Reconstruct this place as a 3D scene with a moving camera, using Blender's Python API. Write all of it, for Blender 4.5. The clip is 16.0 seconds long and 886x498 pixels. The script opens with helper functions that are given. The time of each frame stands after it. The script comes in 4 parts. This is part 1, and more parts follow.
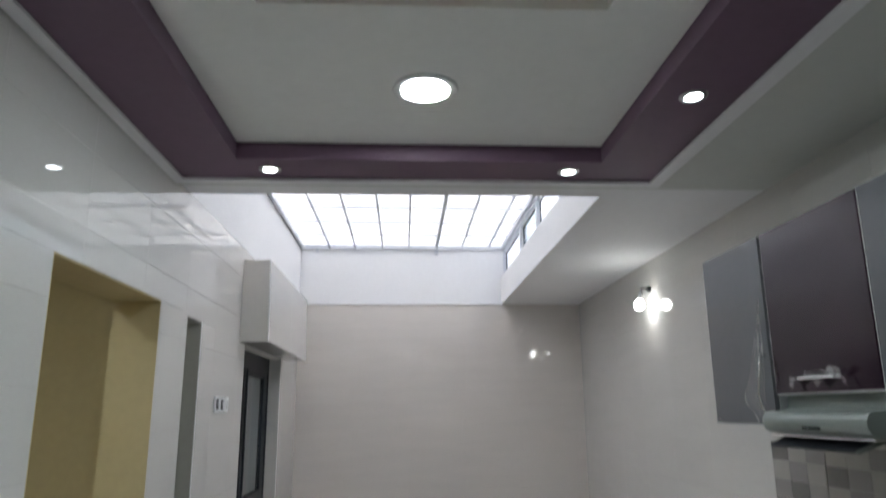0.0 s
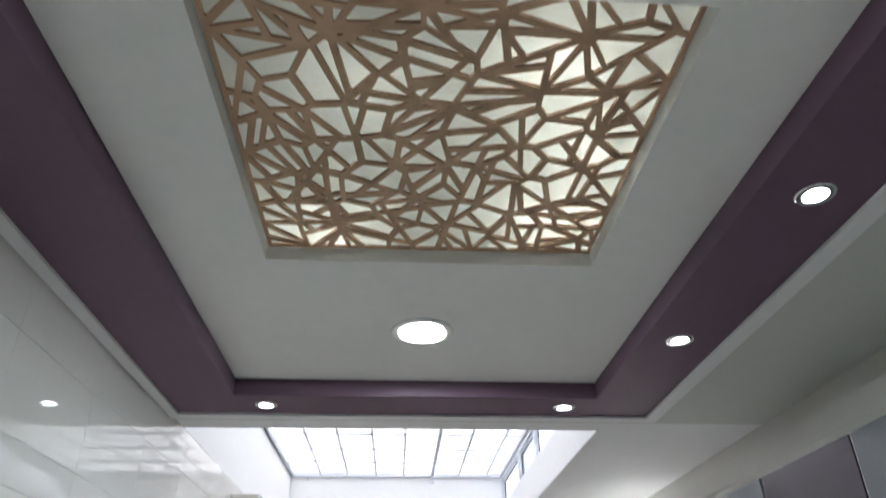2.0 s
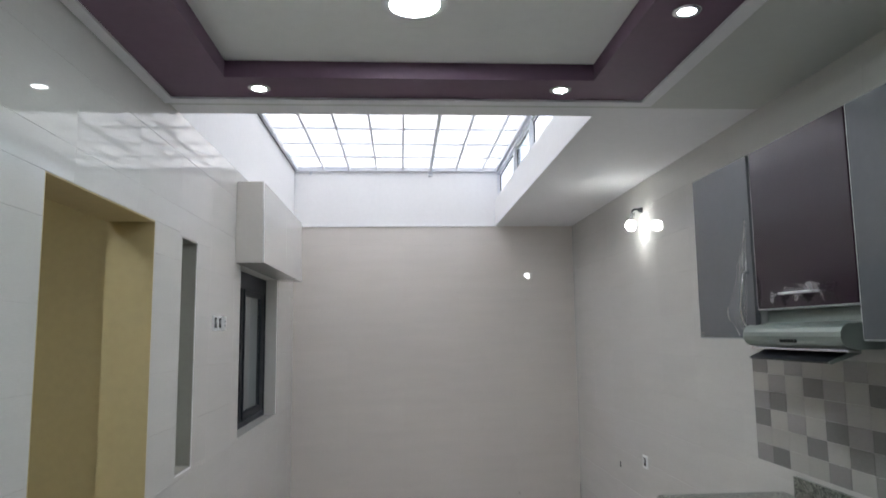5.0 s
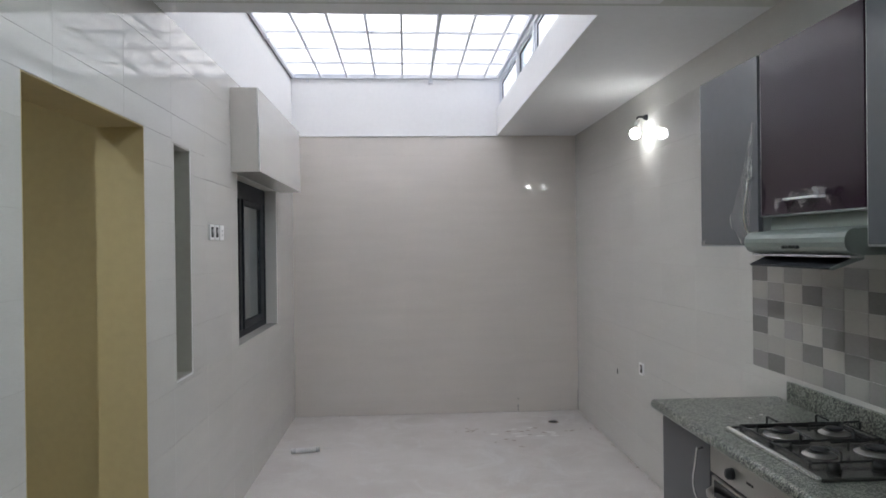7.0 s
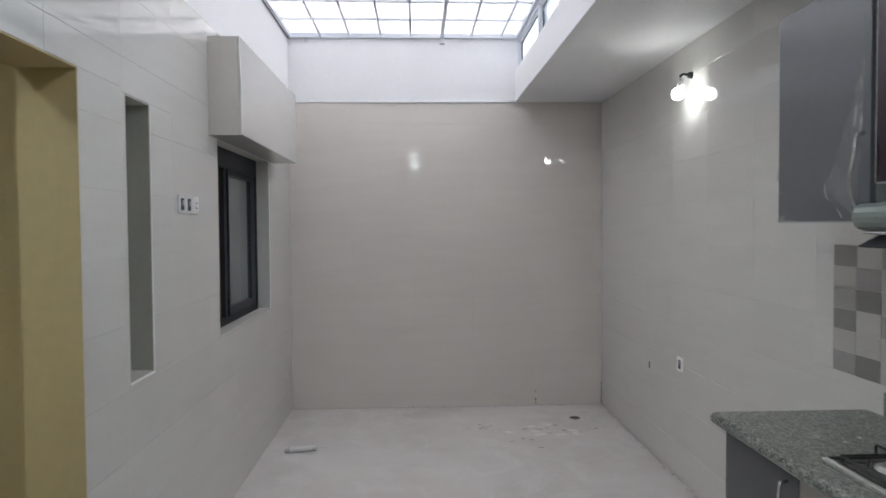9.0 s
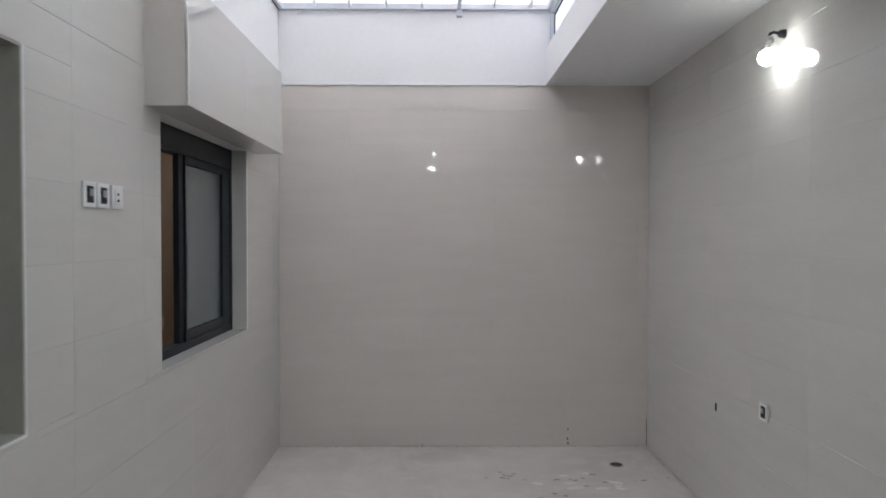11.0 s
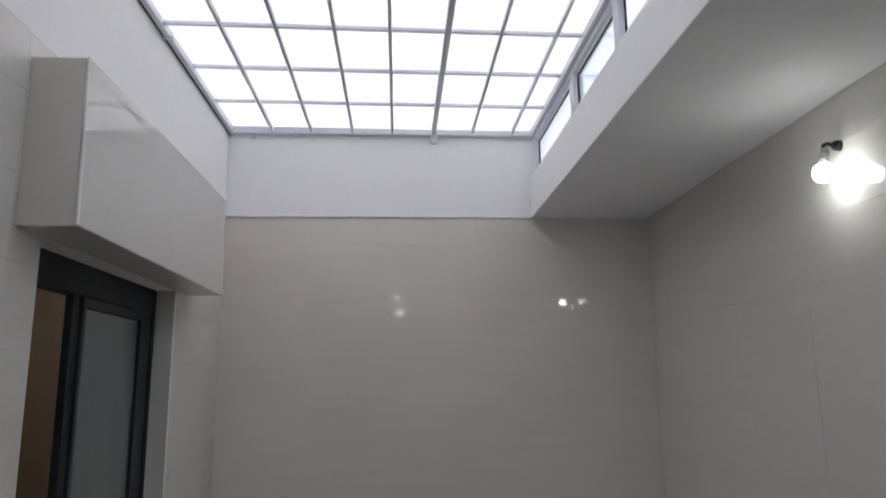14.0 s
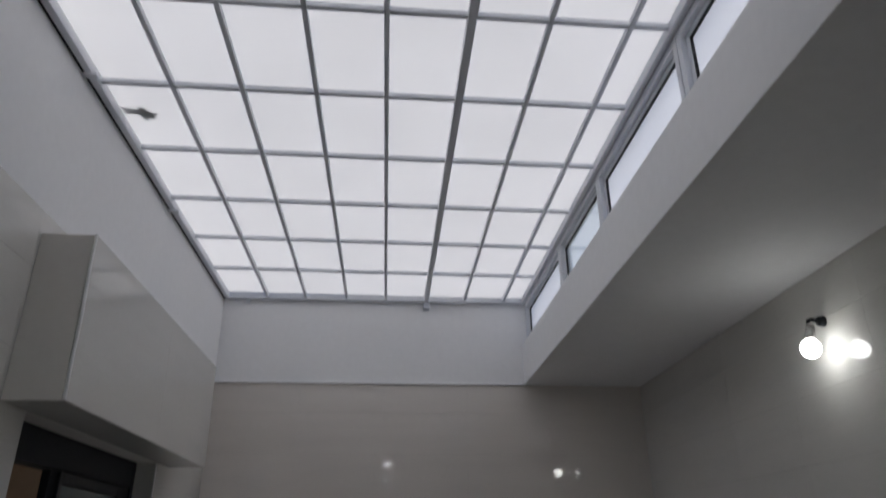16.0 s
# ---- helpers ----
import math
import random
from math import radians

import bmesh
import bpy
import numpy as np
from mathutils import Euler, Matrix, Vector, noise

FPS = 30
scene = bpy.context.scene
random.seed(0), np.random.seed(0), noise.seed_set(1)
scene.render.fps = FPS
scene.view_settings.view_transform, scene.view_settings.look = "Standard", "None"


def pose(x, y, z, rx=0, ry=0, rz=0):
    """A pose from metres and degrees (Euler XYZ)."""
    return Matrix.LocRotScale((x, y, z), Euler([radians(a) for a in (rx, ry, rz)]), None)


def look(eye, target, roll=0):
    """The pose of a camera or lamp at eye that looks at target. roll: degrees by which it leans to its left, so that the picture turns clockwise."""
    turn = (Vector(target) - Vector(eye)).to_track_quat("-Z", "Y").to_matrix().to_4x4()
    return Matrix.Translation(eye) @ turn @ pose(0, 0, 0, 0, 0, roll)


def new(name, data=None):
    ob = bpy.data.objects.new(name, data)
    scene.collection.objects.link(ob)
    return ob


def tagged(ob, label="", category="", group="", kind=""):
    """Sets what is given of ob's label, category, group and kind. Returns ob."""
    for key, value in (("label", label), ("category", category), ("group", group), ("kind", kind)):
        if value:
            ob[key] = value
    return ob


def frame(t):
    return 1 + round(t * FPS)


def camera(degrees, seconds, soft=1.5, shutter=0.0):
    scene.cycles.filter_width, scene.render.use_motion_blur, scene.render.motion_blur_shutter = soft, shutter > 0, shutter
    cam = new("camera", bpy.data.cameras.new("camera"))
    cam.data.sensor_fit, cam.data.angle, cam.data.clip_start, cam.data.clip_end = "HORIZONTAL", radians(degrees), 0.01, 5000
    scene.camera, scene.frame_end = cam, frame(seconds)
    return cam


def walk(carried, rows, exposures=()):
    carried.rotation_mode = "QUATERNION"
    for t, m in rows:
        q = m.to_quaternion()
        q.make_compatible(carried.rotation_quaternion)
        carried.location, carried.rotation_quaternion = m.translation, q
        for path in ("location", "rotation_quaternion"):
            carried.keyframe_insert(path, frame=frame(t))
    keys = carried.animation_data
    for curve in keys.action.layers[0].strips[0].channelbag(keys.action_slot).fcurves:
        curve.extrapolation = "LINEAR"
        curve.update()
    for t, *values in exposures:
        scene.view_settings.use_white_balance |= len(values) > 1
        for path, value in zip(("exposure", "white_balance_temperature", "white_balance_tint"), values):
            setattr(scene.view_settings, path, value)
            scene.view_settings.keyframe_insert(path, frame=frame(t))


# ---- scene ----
cam = camera(65.4, 16.0, soft=1.6, shutter=0.7)
PATH = [
    (0, (0.981, -6.452, 1.608), (1.092, -4.508, 2.066), -0.5),
    (0.5, (0.981, -6.472, 1.625), (1.102, -4.577, 2.253), -0.4),
    (1, (0.981, -6.5, 1.649), (1.104, -4.651, 2.402), -0.5),
    (1.5, (0.972, -6.515, 1.658), (1.112, -4.735, 2.559), -1.2),
    (2, (0.978, -6.539, 1.673), (1.091, -4.824, 2.697), -0.6),
    (2.5, (0.972, -6.548, 1.679), (1.097, -4.877, 2.772), -0.2),
    (3, (0.985, -6.553, 1.684), (1.093, -4.814, 2.665), -0.2),
    (3.5, (0.978, -6.536, 1.672), (1.063, -4.703, 2.467), 0.1),
    (4, (0.975, -6.539, 1.646), (1.074, -4.619, 2.196), -0.5),
    (4.5, (0.989, -6.486, 1.6), (1.102, -4.517, 1.937), -0.9),
    (5, (0.999, -6.478, 1.586), (1.121, -4.496, 1.827), -0.7),
    (7.5, (1.04, -6.375, 1.547), (1.141, -4.378, 1.513), -0.9),
    (8, (1.053, -6.248, 1.532), (1.132, -4.25, 1.494), -0.7),
    (8.5, (1.045, -6.038, 1.544), (1.144, -4.041, 1.511), -0.2),
    (9, (1.057, -5.851, 1.546), (1.134, -3.853, 1.48), -0.4),
    (11.5, (1.131, -4.711, 1.515), (1.146, -2.711, 1.478), 0.1),
    (12, (1.095, -4.493, 1.512), (1.162, -2.495, 1.464), -0.1),
    (12.5, (1.051, -4.287, 1.52), (1.222, -2.296, 1.451), -1.2),
    (13, (1.066, -4.215, 1.553), (1.2, -2.22, 1.573), -0.2),
    (13.5, (1.073, -4.212, 1.57), (1.212, -2.232, 1.815), -0.4),
    (14, (1.06, -4.196, 1.586), (1.19, -2.236, 1.961), -0.6),
    (14.5, (1.064, -4.21, 1.596), (1.171, -2.274, 2.087), -1.1),
    (15, (1.069, -4.225, 1.602), (1.195, -2.319, 2.195), -0.6),
    (15.5, (1.072, -4.246, 1.612), (1.208, -2.37, 2.291), -0.3),
    (16, (1.057, -4.237, 1.628), (1.203, -2.414, 2.437), -0.4),
]
walk(cam, [(t, look(eye, target, roll)) for t, eye, target, roll in PATH],
     [(0, 1.58, 6420, 8), (1.2, 1.83, 6420, 8), (2, 1.98, 6420, 8), (2.5, 2.14, 6420, 8), (3, 2.06, 6420, 8), (3.6, 1.88, 6420, 8), (4.2, 1.78, 6420, 8),
      (5, 1.7, 6420, 8), (7.5, 1.63, 6430, 9), (9, 1.6, 6430, 9), (12, 1.53, 6500, 10), (12.5, 1.59, 6500, 10), (13, 1.68, 6500, 10),
      (13.5, 1.42, 6500, 10), (14, 0.97, 6500, 10), (14.5, 0.67, 6500, 10), (15, 0.45, 6500, 10), (15.5, 0.27, 6500, 10), (16, 0.07, 6500, 10)])

# ---- world, sun, exposure ----
world = bpy.data.worlds.new("overcast_sky")
scene.world = world
world.use_nodes = True
wn = world.node_tree.nodes
sky = wn.new("ShaderNodeTexSky")
sky.sky_type = "NISHITA"
sky.sun_disc = False
sky.sun_elevation, sky.sun_rotation = radians(62), radians(30)
sky.dust_density, sky.ozone_density = 4.0, 1.0
world.node_tree.links.new(sky.outputs[0], wn["Background"].inputs[0])
wn["Background"].inputs[1].default_value = 0.10
sun_data = bpy.data.lights.new("sun", "SUN")
sun_data.energy, sun_data.angle, sun_data.color = 2.0, radians(20), (1.0, 0.97, 0.93)
sun = new("sun", sun_data)
sun.matrix_world = look((0.8, -1.0, 12), (0.8 - 6.2 * 0.43, -1.0 - 6.2 * 0.75 * 0.6, 0))

# ---- materials ----
def nodes_of(name):
    m = bpy.data.materials.new(name)
    m.use_nodes = True
    nt = m.node_tree
    return m, nt, nt.nodes["Principled BSDF"]


def mat(name, color, rough=0.5, metal=0.0, vary=0.06, scale=6.0, bump=0.0, bump_scale=60.0, coat=0.0, spec=0.5,
        stretch=(1, 1, 1), rough_vary=0.08, piece=0.0):
    """A paint-like surface: broad stains, fine grain, uneven gloss and, for pieces, a shade of each piece's own."""
    m, nt, b = nodes_of(name)
    n, l = nt.nodes, nt.links
    tc = n.new("ShaderNodeTexCoord")
    mp = n.new("ShaderNodeMapping")
    mp.inputs["Scale"].default_value = stretch
    geo = n.new("ShaderNodeNewGeometry")
    l.new(geo.outputs["Position"], mp.inputs[0])
    big = n.new("ShaderNodeTexNoise")
    big.inputs["Scale"].default_value, big.inputs["Detail"].default_value = scale * 0.35, 4
    fine = n.new("ShaderNodeTexNoise")
    fine.inputs["Scale"].default_value, fine.inputs["Detail"].default_value = scale * 7, 6
    l.new(mp.outputs[0], big.inputs[0])
    l.new(mp.outputs[0], fine.inputs[0])
    add = n.new("ShaderNodeMath")
    add.operation = "ADD"
    l.new(big.outputs[0], add.inputs[0])
    l.new(fine.outputs[0], add.inputs[1])
    rng = n.new("ShaderNodeMapRange")
    rng.inputs[1].default_value, rng.inputs[2].default_value = 0.6, 1.4
    rng.inputs[3].default_value, rng.inputs[4].default_value = 1 - vary, 1 + vary
    l.new(add.outputs[0], rng.inputs[0])
    out = rng.outputs[0]
    if piece:
        oi = n.new("ShaderNodeObjectInfo")
        pr = n.new("ShaderNodeMapRange")
        pr.inputs[3].default_value, pr.inputs[4].default_value = 1 - piece, 1 + piece
        l.new(oi.outputs["Random"], pr.inputs[0])
        mul = n.new("ShaderNodeMath")
        mul.operation = "MULTIPLY"
        l.new(out, mul.inputs[0])
        l.new(pr.outputs[0], mul.inputs[1])
        out = mul.outputs[0]
    vm = n.new("ShaderNodeVectorMath")
    vm.operation = "SCALE"
    vm.inputs[0].default_value = color
    l.new(out, vm.inputs["Scale"])
    l.new(vm.outputs[0], b.inputs["Base Color"])
    rr = n.new("ShaderNodeMapRange")
    rr.inputs[1].default_value, rr.inputs[2].default_value = 0.3, 0.7
    rr.inputs[3].default_value, rr.inputs[4].default_value = max(0.02, rough - rough_vary * rough), min(1, rough + rough_vary * rough)
    l.new(big.outputs[0], rr.inputs[0])
    l.new(rr.outputs[0], b.inputs["Roughness"])
    b.inputs["Metallic"].default_value = metal
    b.inputs["Specular IOR Level"].default_value = spec
    b.inputs["Coat Weight"].default_value = coat
    b.inputs["Coat Roughness"].default_value = 0.05
    if bump:
        bn = n.new("ShaderNodeTexNoise")
        bn.inputs["Scale"].default_value, bn.inputs["Detail"].default_value = bump_scale, 3
        l.new(mp.outputs[0], bn.inputs[0])
        bp = n.new("ShaderNodeBump")
        bp.inputs["Strength"].default_value, bp.inputs["Distance"].default_value = bump, 0.004
        l.new(bn.outputs[0], bp.inputs["Height"])
        l.new(bp.outputs[0], b.inputs["Normal"])
    return m


def lamp_mat(name, color, strength):
    m, nt, b = nodes_of(name)
    b.inputs["Base Color"].default_value = (0.9, 0.9, 0.9, 1)
    b.inputs["Emission Color"].default_value = (*color, 1)
    b.inputs["Emission Strength"].default_value = strength
    return m


def sheet_mat(name, color, through_share, rough=0.4):
    """A milky sheet that scatters daylight through itself."""
    m, nt, b = nodes_of(name)
    n, l = nt.nodes, nt.links
    b.inputs["Base Color"].default_value = (*color, 1)
    b.inputs["Roughness"].default_value = rough
    geo = n.new("ShaderNodeNewGeometry")
    ns = n.new("ShaderNodeTexNoise")
    ns.inputs["Scale"].default_value, ns.inputs["Detail"].default_value = 2.2, 5
    l.new(geo.outputs["Position"], ns.inputs[0])
    rg = n.new("ShaderNodeMapRange")
    rg.inputs[1].default_value, rg.inputs[2].default_value = 0.3, 0.7
    rg.inputs[3].default_value, rg.inputs[4].default_value = 0.975, 1.015
    l.new(ns.outputs[0], rg.inputs[0])
    vm = n.new("ShaderNodeVectorMath")
    vm.operation = "SCALE"
    vm.inputs[0].default_value = color
    l.new(rg.outputs[0], vm.inputs["Scale"])
    tr = n.new("ShaderNodeBsdfTranslucent")
    l.new(vm.outputs[0], tr.inputs[0])
    mix = n.new("ShaderNodeMixShader")
    mix.inputs[0].default_value = through_share
    l.new(b.outputs[0], mix.inputs[1])
    l.new(tr.outputs[0], mix.inputs[2])
    l.new(mix.outputs[0], n["Material Output"].inputs[0])
    return m


def glass_mat(name, tint=(0.8, 0.86, 0.86), rough=0.02):
    m, nt, b = nodes_of(name)
    b.inputs["Base Color"].default_value = (*tint, 1)
    b.inputs["Roughness"].default_value = rough
    b.inputs["Transmission Weight"].default_value = 1.0
    b.inputs["IOR"].default_value = 1.45
    return m


def film_mat(name, body):
    """Thin plastic: mostly clear, with a milky sheen."""
    m, nt, b = nodes_of(name)
    n, l = nt.nodes, nt.links
    b.inputs["Base Color"].default_value = (0.82, 0.82, 0.82, 1)
    b.inputs["Roughness"].default_value = 0.18
    tr = n.new("ShaderNodeBsdfTransparent")
    mix = n.new("ShaderNodeMixShader")
    geo = n.new("ShaderNodeNewGeometry")
    ns = n.new("ShaderNodeTexNoise")
    ns.inputs["Scale"].default_value = 14
    l.new(geo.outputs["Position"], ns.inputs[0])
    rg = n.new("ShaderNodeMapRange")
    rg.inputs[1].default_value, rg.inputs[2].default_value = 0.35, 0.7
    rg.inputs[3].default_value, rg.inputs[4].default_value = body * 0.25, min(1, body * 2.2)
    l.new(ns.outputs[0], rg.inputs[0])
    l.new(rg.outputs[0], mix.inputs[0])
    l.new(tr.outputs[0], mix.inputs[1])
    l.new(b.outputs[0], mix.inputs[2])
    l.new(mix.outputs[0], n["Material Output"].inputs[0])
    return m


def floor_mat():
    """Pale tile under builders' dust: pinkish film, brown smears and pale scuffs."""
    m, nt, b = nodes_of("dusty_floor_tile")
    n, l = nt.nodes, nt.links
    geo = n.new("ShaderNodeNewGeometry")

    def grain(scale, detail, lo, hi, rough=0.6, warp=0.0):
        t = n.new("ShaderNodeTexNoise")
        t.inputs["Scale"].default_value, t.inputs["Detail"].default_value, t.inputs["Roughness"].default_value = scale, detail, rough
        t.inputs["Distortion"].default_value = warp
        l.new(geo.outputs["Position"], t.inputs[0])
        r = n.new("ShaderNodeMapRange")
        r.inputs[1].default_value, r.inputs[2].default_value = lo, hi
        l.new(t.outputs[0], r.inputs[0])
        return r.outputs[0]

    def over(base, color, factor, share):
        mx = n.new("ShaderNodeMix")
        mx.data_type = "RGBA"
        mu = n.new("ShaderNodeMath")
        mu.operation = "MULTIPLY"
        mu.inputs[1].default_value = share
        l.new(factor, mu.inputs[0])
        l.new(mu.outputs[0], mx.inputs[0])
        if isinstance(base, tuple):
            mx.inputs["A"].default_value = base
        else:
            l.new(base, mx.inputs["A"])
        mx.inputs["B"].default_value = color
        return mx.outputs["Result"]

    c = over((0.64, 0.605, 0.585, 1), (0.50, 0.455, 0.43, 1), grain(1.3, 6, 0.42, 0.68), 0.55)
    c = over(c, (0.70, 0.68, 0.67, 1), grain(2.6, 8, 0.50, 0.66, 0.7, 1.5), 0.6)
    c = over(c, (0.34, 0.24, 0.20, 1), grain(7.0, 10, 0.64, 0.78, 0.72, 0.8), 0.5)
    c = over(c, (0.45, 0.41, 0.39, 1), grain(60, 6, 0.55, 0.8), 0.35)
    l.new(c, b.inputs["Base Color"])
    r = n.new("ShaderNodeMapRange")
    r.inputs[3].default_value, r.inputs[4].default_value = 0.38, 0.62
    l.new(grain(3.0, 4, 0.3, 0.7), r.inputs[0])
    l.new(r.outputs[0], b.inputs["Roughness"])
    bp = n.new("ShaderNodeBump")
    bp.inputs["Strength"].default_value, bp.inputs["Distance"].default_value = 0.15, 0.002
    l.new(grain(90, 5, 0.3, 0.7), bp.inputs["Height"])
    l.new(bp.outputs[0], b.inputs["Normal"])
    return m


def granite_mat():
    m, nt, b = nodes_of("speckled_granite")
    n, l = nt.nodes, nt.links
    geo = n.new("ShaderNodeNewGeometry")
    v = n.new("ShaderNodeTexVoronoi")
    v.inputs["Scale"].default_value = 200
    l.new(geo.outputs["Position"], v.inputs[0])
    sep = n.new("ShaderNodeSeparateColor")
    l.new(v.outputs["Color"], sep.inputs[0])
    ramp = n.new("ShaderNodeValToRGB")
    e = ramp.color_ramp.elements
    e[0].position, e[0].color = 0.18, (0.036, 0.040, 0.036, 1)
    e[1].position, e[1].color = 0.97, (0.42, 0.43, 0.375, 1)
    k = e.new(0.45)
    k.color = (0.160, 0.174, 0.146, 1)
    l.new(sep.outputs[0], ramp.inputs[0])
    ns = n.new("ShaderNodeTexNoise")
    ns.inputs["Scale"].default_value = 9
    l.new(geo.outputs["Position"], ns.inputs[0])
    mx = n.new("ShaderNodeMix")
    mx.data_type, mx.blend_type = "RGBA", "MULTIPLY"
    mx.inputs[0].default_value = 0.35
    l.new(ramp.outputs[0], mx.inputs["A"])
    l.new(ns.outputs[0], mx.inputs["B"])
    l.new(mx.outputs["Result"], b.inputs["Base Color"])
    b.inputs["Roughness"].default_value = 0.28
    return m


TILE = mat("glazed_cream_tile", (0.622, 0.610, 0.579), 0.032, vary=0.045, scale=5, stretch=(1, 1, 8), piece=0.012, spec=0.40, bump=0.005, bump_scale=5)
# TILE again for the end wall, its warmer, stronger light mixed into the colour
TILE_LIT = mat("glazed_cream_tile_lit", (0.68, 0.635, 0.592), 0.032, vary=0.045, scale=5, stretch=(1, 1, 8), piece=0.012, spec=0.37, bump=0.004, bump_scale=5)
TILE_DULL = mat("dull_cream_tile", (0.60, 0.575, 0.535), 0.34, vary=0.03, scale=5, spec=0.4)
GROUT = mat("pale_grout", (0.56, 0.545, 0.515), 0.9, vary=0.1)
PLASTER = mat("white_wall_paint", (0.84, 0.84, 0.85), 0.75, vary=0.03, scale=4, bump=0.08, bump_scale=40)
# greyer than CEIL, for the ceiling outside the tray
CEIL_GREY = mat("grey_ceiling", (0.64, 0.652, 0.62), 0.8, vary=0.03, scale=3, bump=0.06, bump_scale=30)
CEIL = mat("ceiling_paint", (0.87, 0.885, 0.86), 0.8, vary=0.03, scale=3, bump=0.06, bump_scale=30)
PURPLE_PAINT = mat("aubergine_paint", (0.150, 0.086, 0.132), 0.55, vary=0.08, scale=4, bump=0.05)
YELLOW = mat("ochre_wall_paint", (0.44, 0.355, 0.187), 0.7, vary=0.06, scale=4, bump=0.08)
BROWN = mat("brown_wall_paint", (0.33, 0.215, 0.14), 0.7, vary=0.08, scale=4)
FLOOR = floor_mat()
DUST = mat("plaster_flake", (0.76, 0.74, 0.72), 0.9, vary=0.1, scale=40)
MORTAR = mat("dried_mortar", (0.40, 0.335, 0.29), 0.9, vary=0.15, scale=40)
GREYPAINT = mat("niche_paint", (0.36, 0.348, 0.305), 0.6, vary=0.05)
ALU = mat("grey_aluminium", (0.70, 0.72, 0.765), 0.45, metal=0.05, vary=0.05)
DARK_ALU = mat("anthracite_aluminium", (0.020, 0.022, 0.027), 0.55, metal=0.0, spec=0.3, vary=0.06)
BLACK = mat("black_rubber", (0.012, 0.012, 0.012), 0.6)
MILKY = sheet_mat("milky_polycarbonate", (0.88, 0.885, 0.895), 0.8)
FROST = sheet_mat("frosted_glass", (0.90, 0.92, 0.955), 0.86, 0.15)
ACRYL = sheet_mat("opal_acrylic", (0.86, 0.87, 0.845), 0.5, 0.3)
GLASS = glass_mat("clear_glass")
WINGLASS = mat("grey_reflective_glass", (0.10, 0.125, 0.13), 0.06, vary=0.05, spec=0.8)
LATTICE = mat("brown_mdf", (0.52, 0.345, 0.225), 0.5, vary=0.12, scale=10, stretch=(1, 6, 1))
GREYLAM = mat("grey_foil_laminate", (0.115, 0.12, 0.13), 0.17, vary=0.05, scale=5)
DARKLAM = mat("dark_grey_laminate", (0.055, 0.058, 0.065), 0.3, vary=0.05, scale=5)
PURLAM = mat("aubergine_gloss_laminate", (0.026, 0.0125, 0.0215), 0.17, vary=0.06, scale=5, spec=0.42)
CARCASS = mat("grey_carcass_board", (0.33, 0.34, 0.34), 0.5)
HOODMET = mat("greenish_silver_paint", (0.23, 0.262, 0.24), 0.38, metal=0.3, vary=0.05)
STEEL = mat("brushed_steel", (0.36, 0.345, 0.315), 0.34, metal=0.7, vary=0.06, stretch=(1, 12, 1))
CHROME = mat("bright_chrome", (0.75, 0.75, 0.75), 0.15, metal=1.0)
CASTIRON = mat("black_enamel_iron", (0.015, 0.015, 0.016), 0.45)
OVENGLASS = mat("black_oven_glass", (0.012, 0.012, 0.014), 0.08)
GRANITE = granite_mat()
HOBPLATE = mat("smoked_hob_glass", (0.055, 0.052, 0.048), 0.22, vary=0.06)
SATIN = mat("satin_steel_trim", (0.80, 0.795, 0.78), 0.24, metal=0.85, vary=0.08)
BURNER = mat("used_burner_metal", (0.40, 0.39, 0.37), 0.32, metal=0.9, vary=0.2, scale=60)
WHITEPL = mat("white_plastic", (0.78, 0.78, 0.77), 0.35, vary=0.03)
TANPL = mat("tan_plastic", (0.42, 0.32, 0.22), 0.4, vary=0.04)
FILM = film_mat("clear_plastic_film", 0.045)
FOLD = film_mat("folded_plastic_film", 0.30)
WRAP = film_mat("white_plastic_wrap", 0.16)
SPLASH_A = mat("pale_mosaic_tile", (0.455, 0.437, 0.405), 0.25, vary=0.06, piece=0.06, stretch=(1, 1, 6))
SPLASH_B = mat("mid_grey_mosaic_tile", (0.335, 0.325, 0.308), 0.25, vary=0.10, piece=0.08, stretch=(1, 1, 6))
SPLASH_C = mat("dark_grey_mosaic_tile", (0.24, 0.233, 0.222), 0.25, vary=0.12, piece=0.08, stretch=(1, 1, 6))
DEBRIS = mat("dark_leaf_litter", (0.03, 0.028, 0.025), 0.8)
LAMP_DISC = lamp_mat("lamp_diffuser", (0.91, 1.0, 1.06), 58)
LAMP_SPOT = lamp_mat("spot_diffuser", (0.91, 1.0, 1.06), 8)
BULB = lamp_mat("bulb_glow", (0.98, 1.0, 0.99), 18)
LED = lamp_mat("led_glow", (1.0, 0.985, 0.95), 6.5)


# ---- helpers for meshes ----
def cuboid(bm, x0, x1, y0, y1, z0, z1):
    vs = [bm.verts.new((x, y, z)) for x in (x0, x1) for y in (y0, y1) for z in (z0, z1)]
    for f in ((0, 1, 3, 2), (4, 6, 7, 5), (0, 4, 5, 1), (2, 3, 7, 6), (0, 2, 6, 4), (1, 5, 7, 3)):
        bm.faces.new([vs[i] for i in f])
    return vs


def boxes(*dims, bevel=0.0):
    bm = bmesh.new()
    for d in dims:
        cuboid(bm, *d)
    if bevel:
        bmesh.ops.bevel(bm, geom=list(bm.edges), offset=bevel, segments=2, affect="EDGES", profile=0.6)
    return bm


def mesh_of(name, bm, material, smooth=False):
    bmesh.ops.recalc_face_normals(bm, faces=list(bm.faces))
    me = bpy.data.meshes.new(name)
    bm.to_mesh(me)
    bm.free()
    me.materials.append(material)
    if smooth:
        for p in me.polygons:
            p.use_smooth = True
    return me


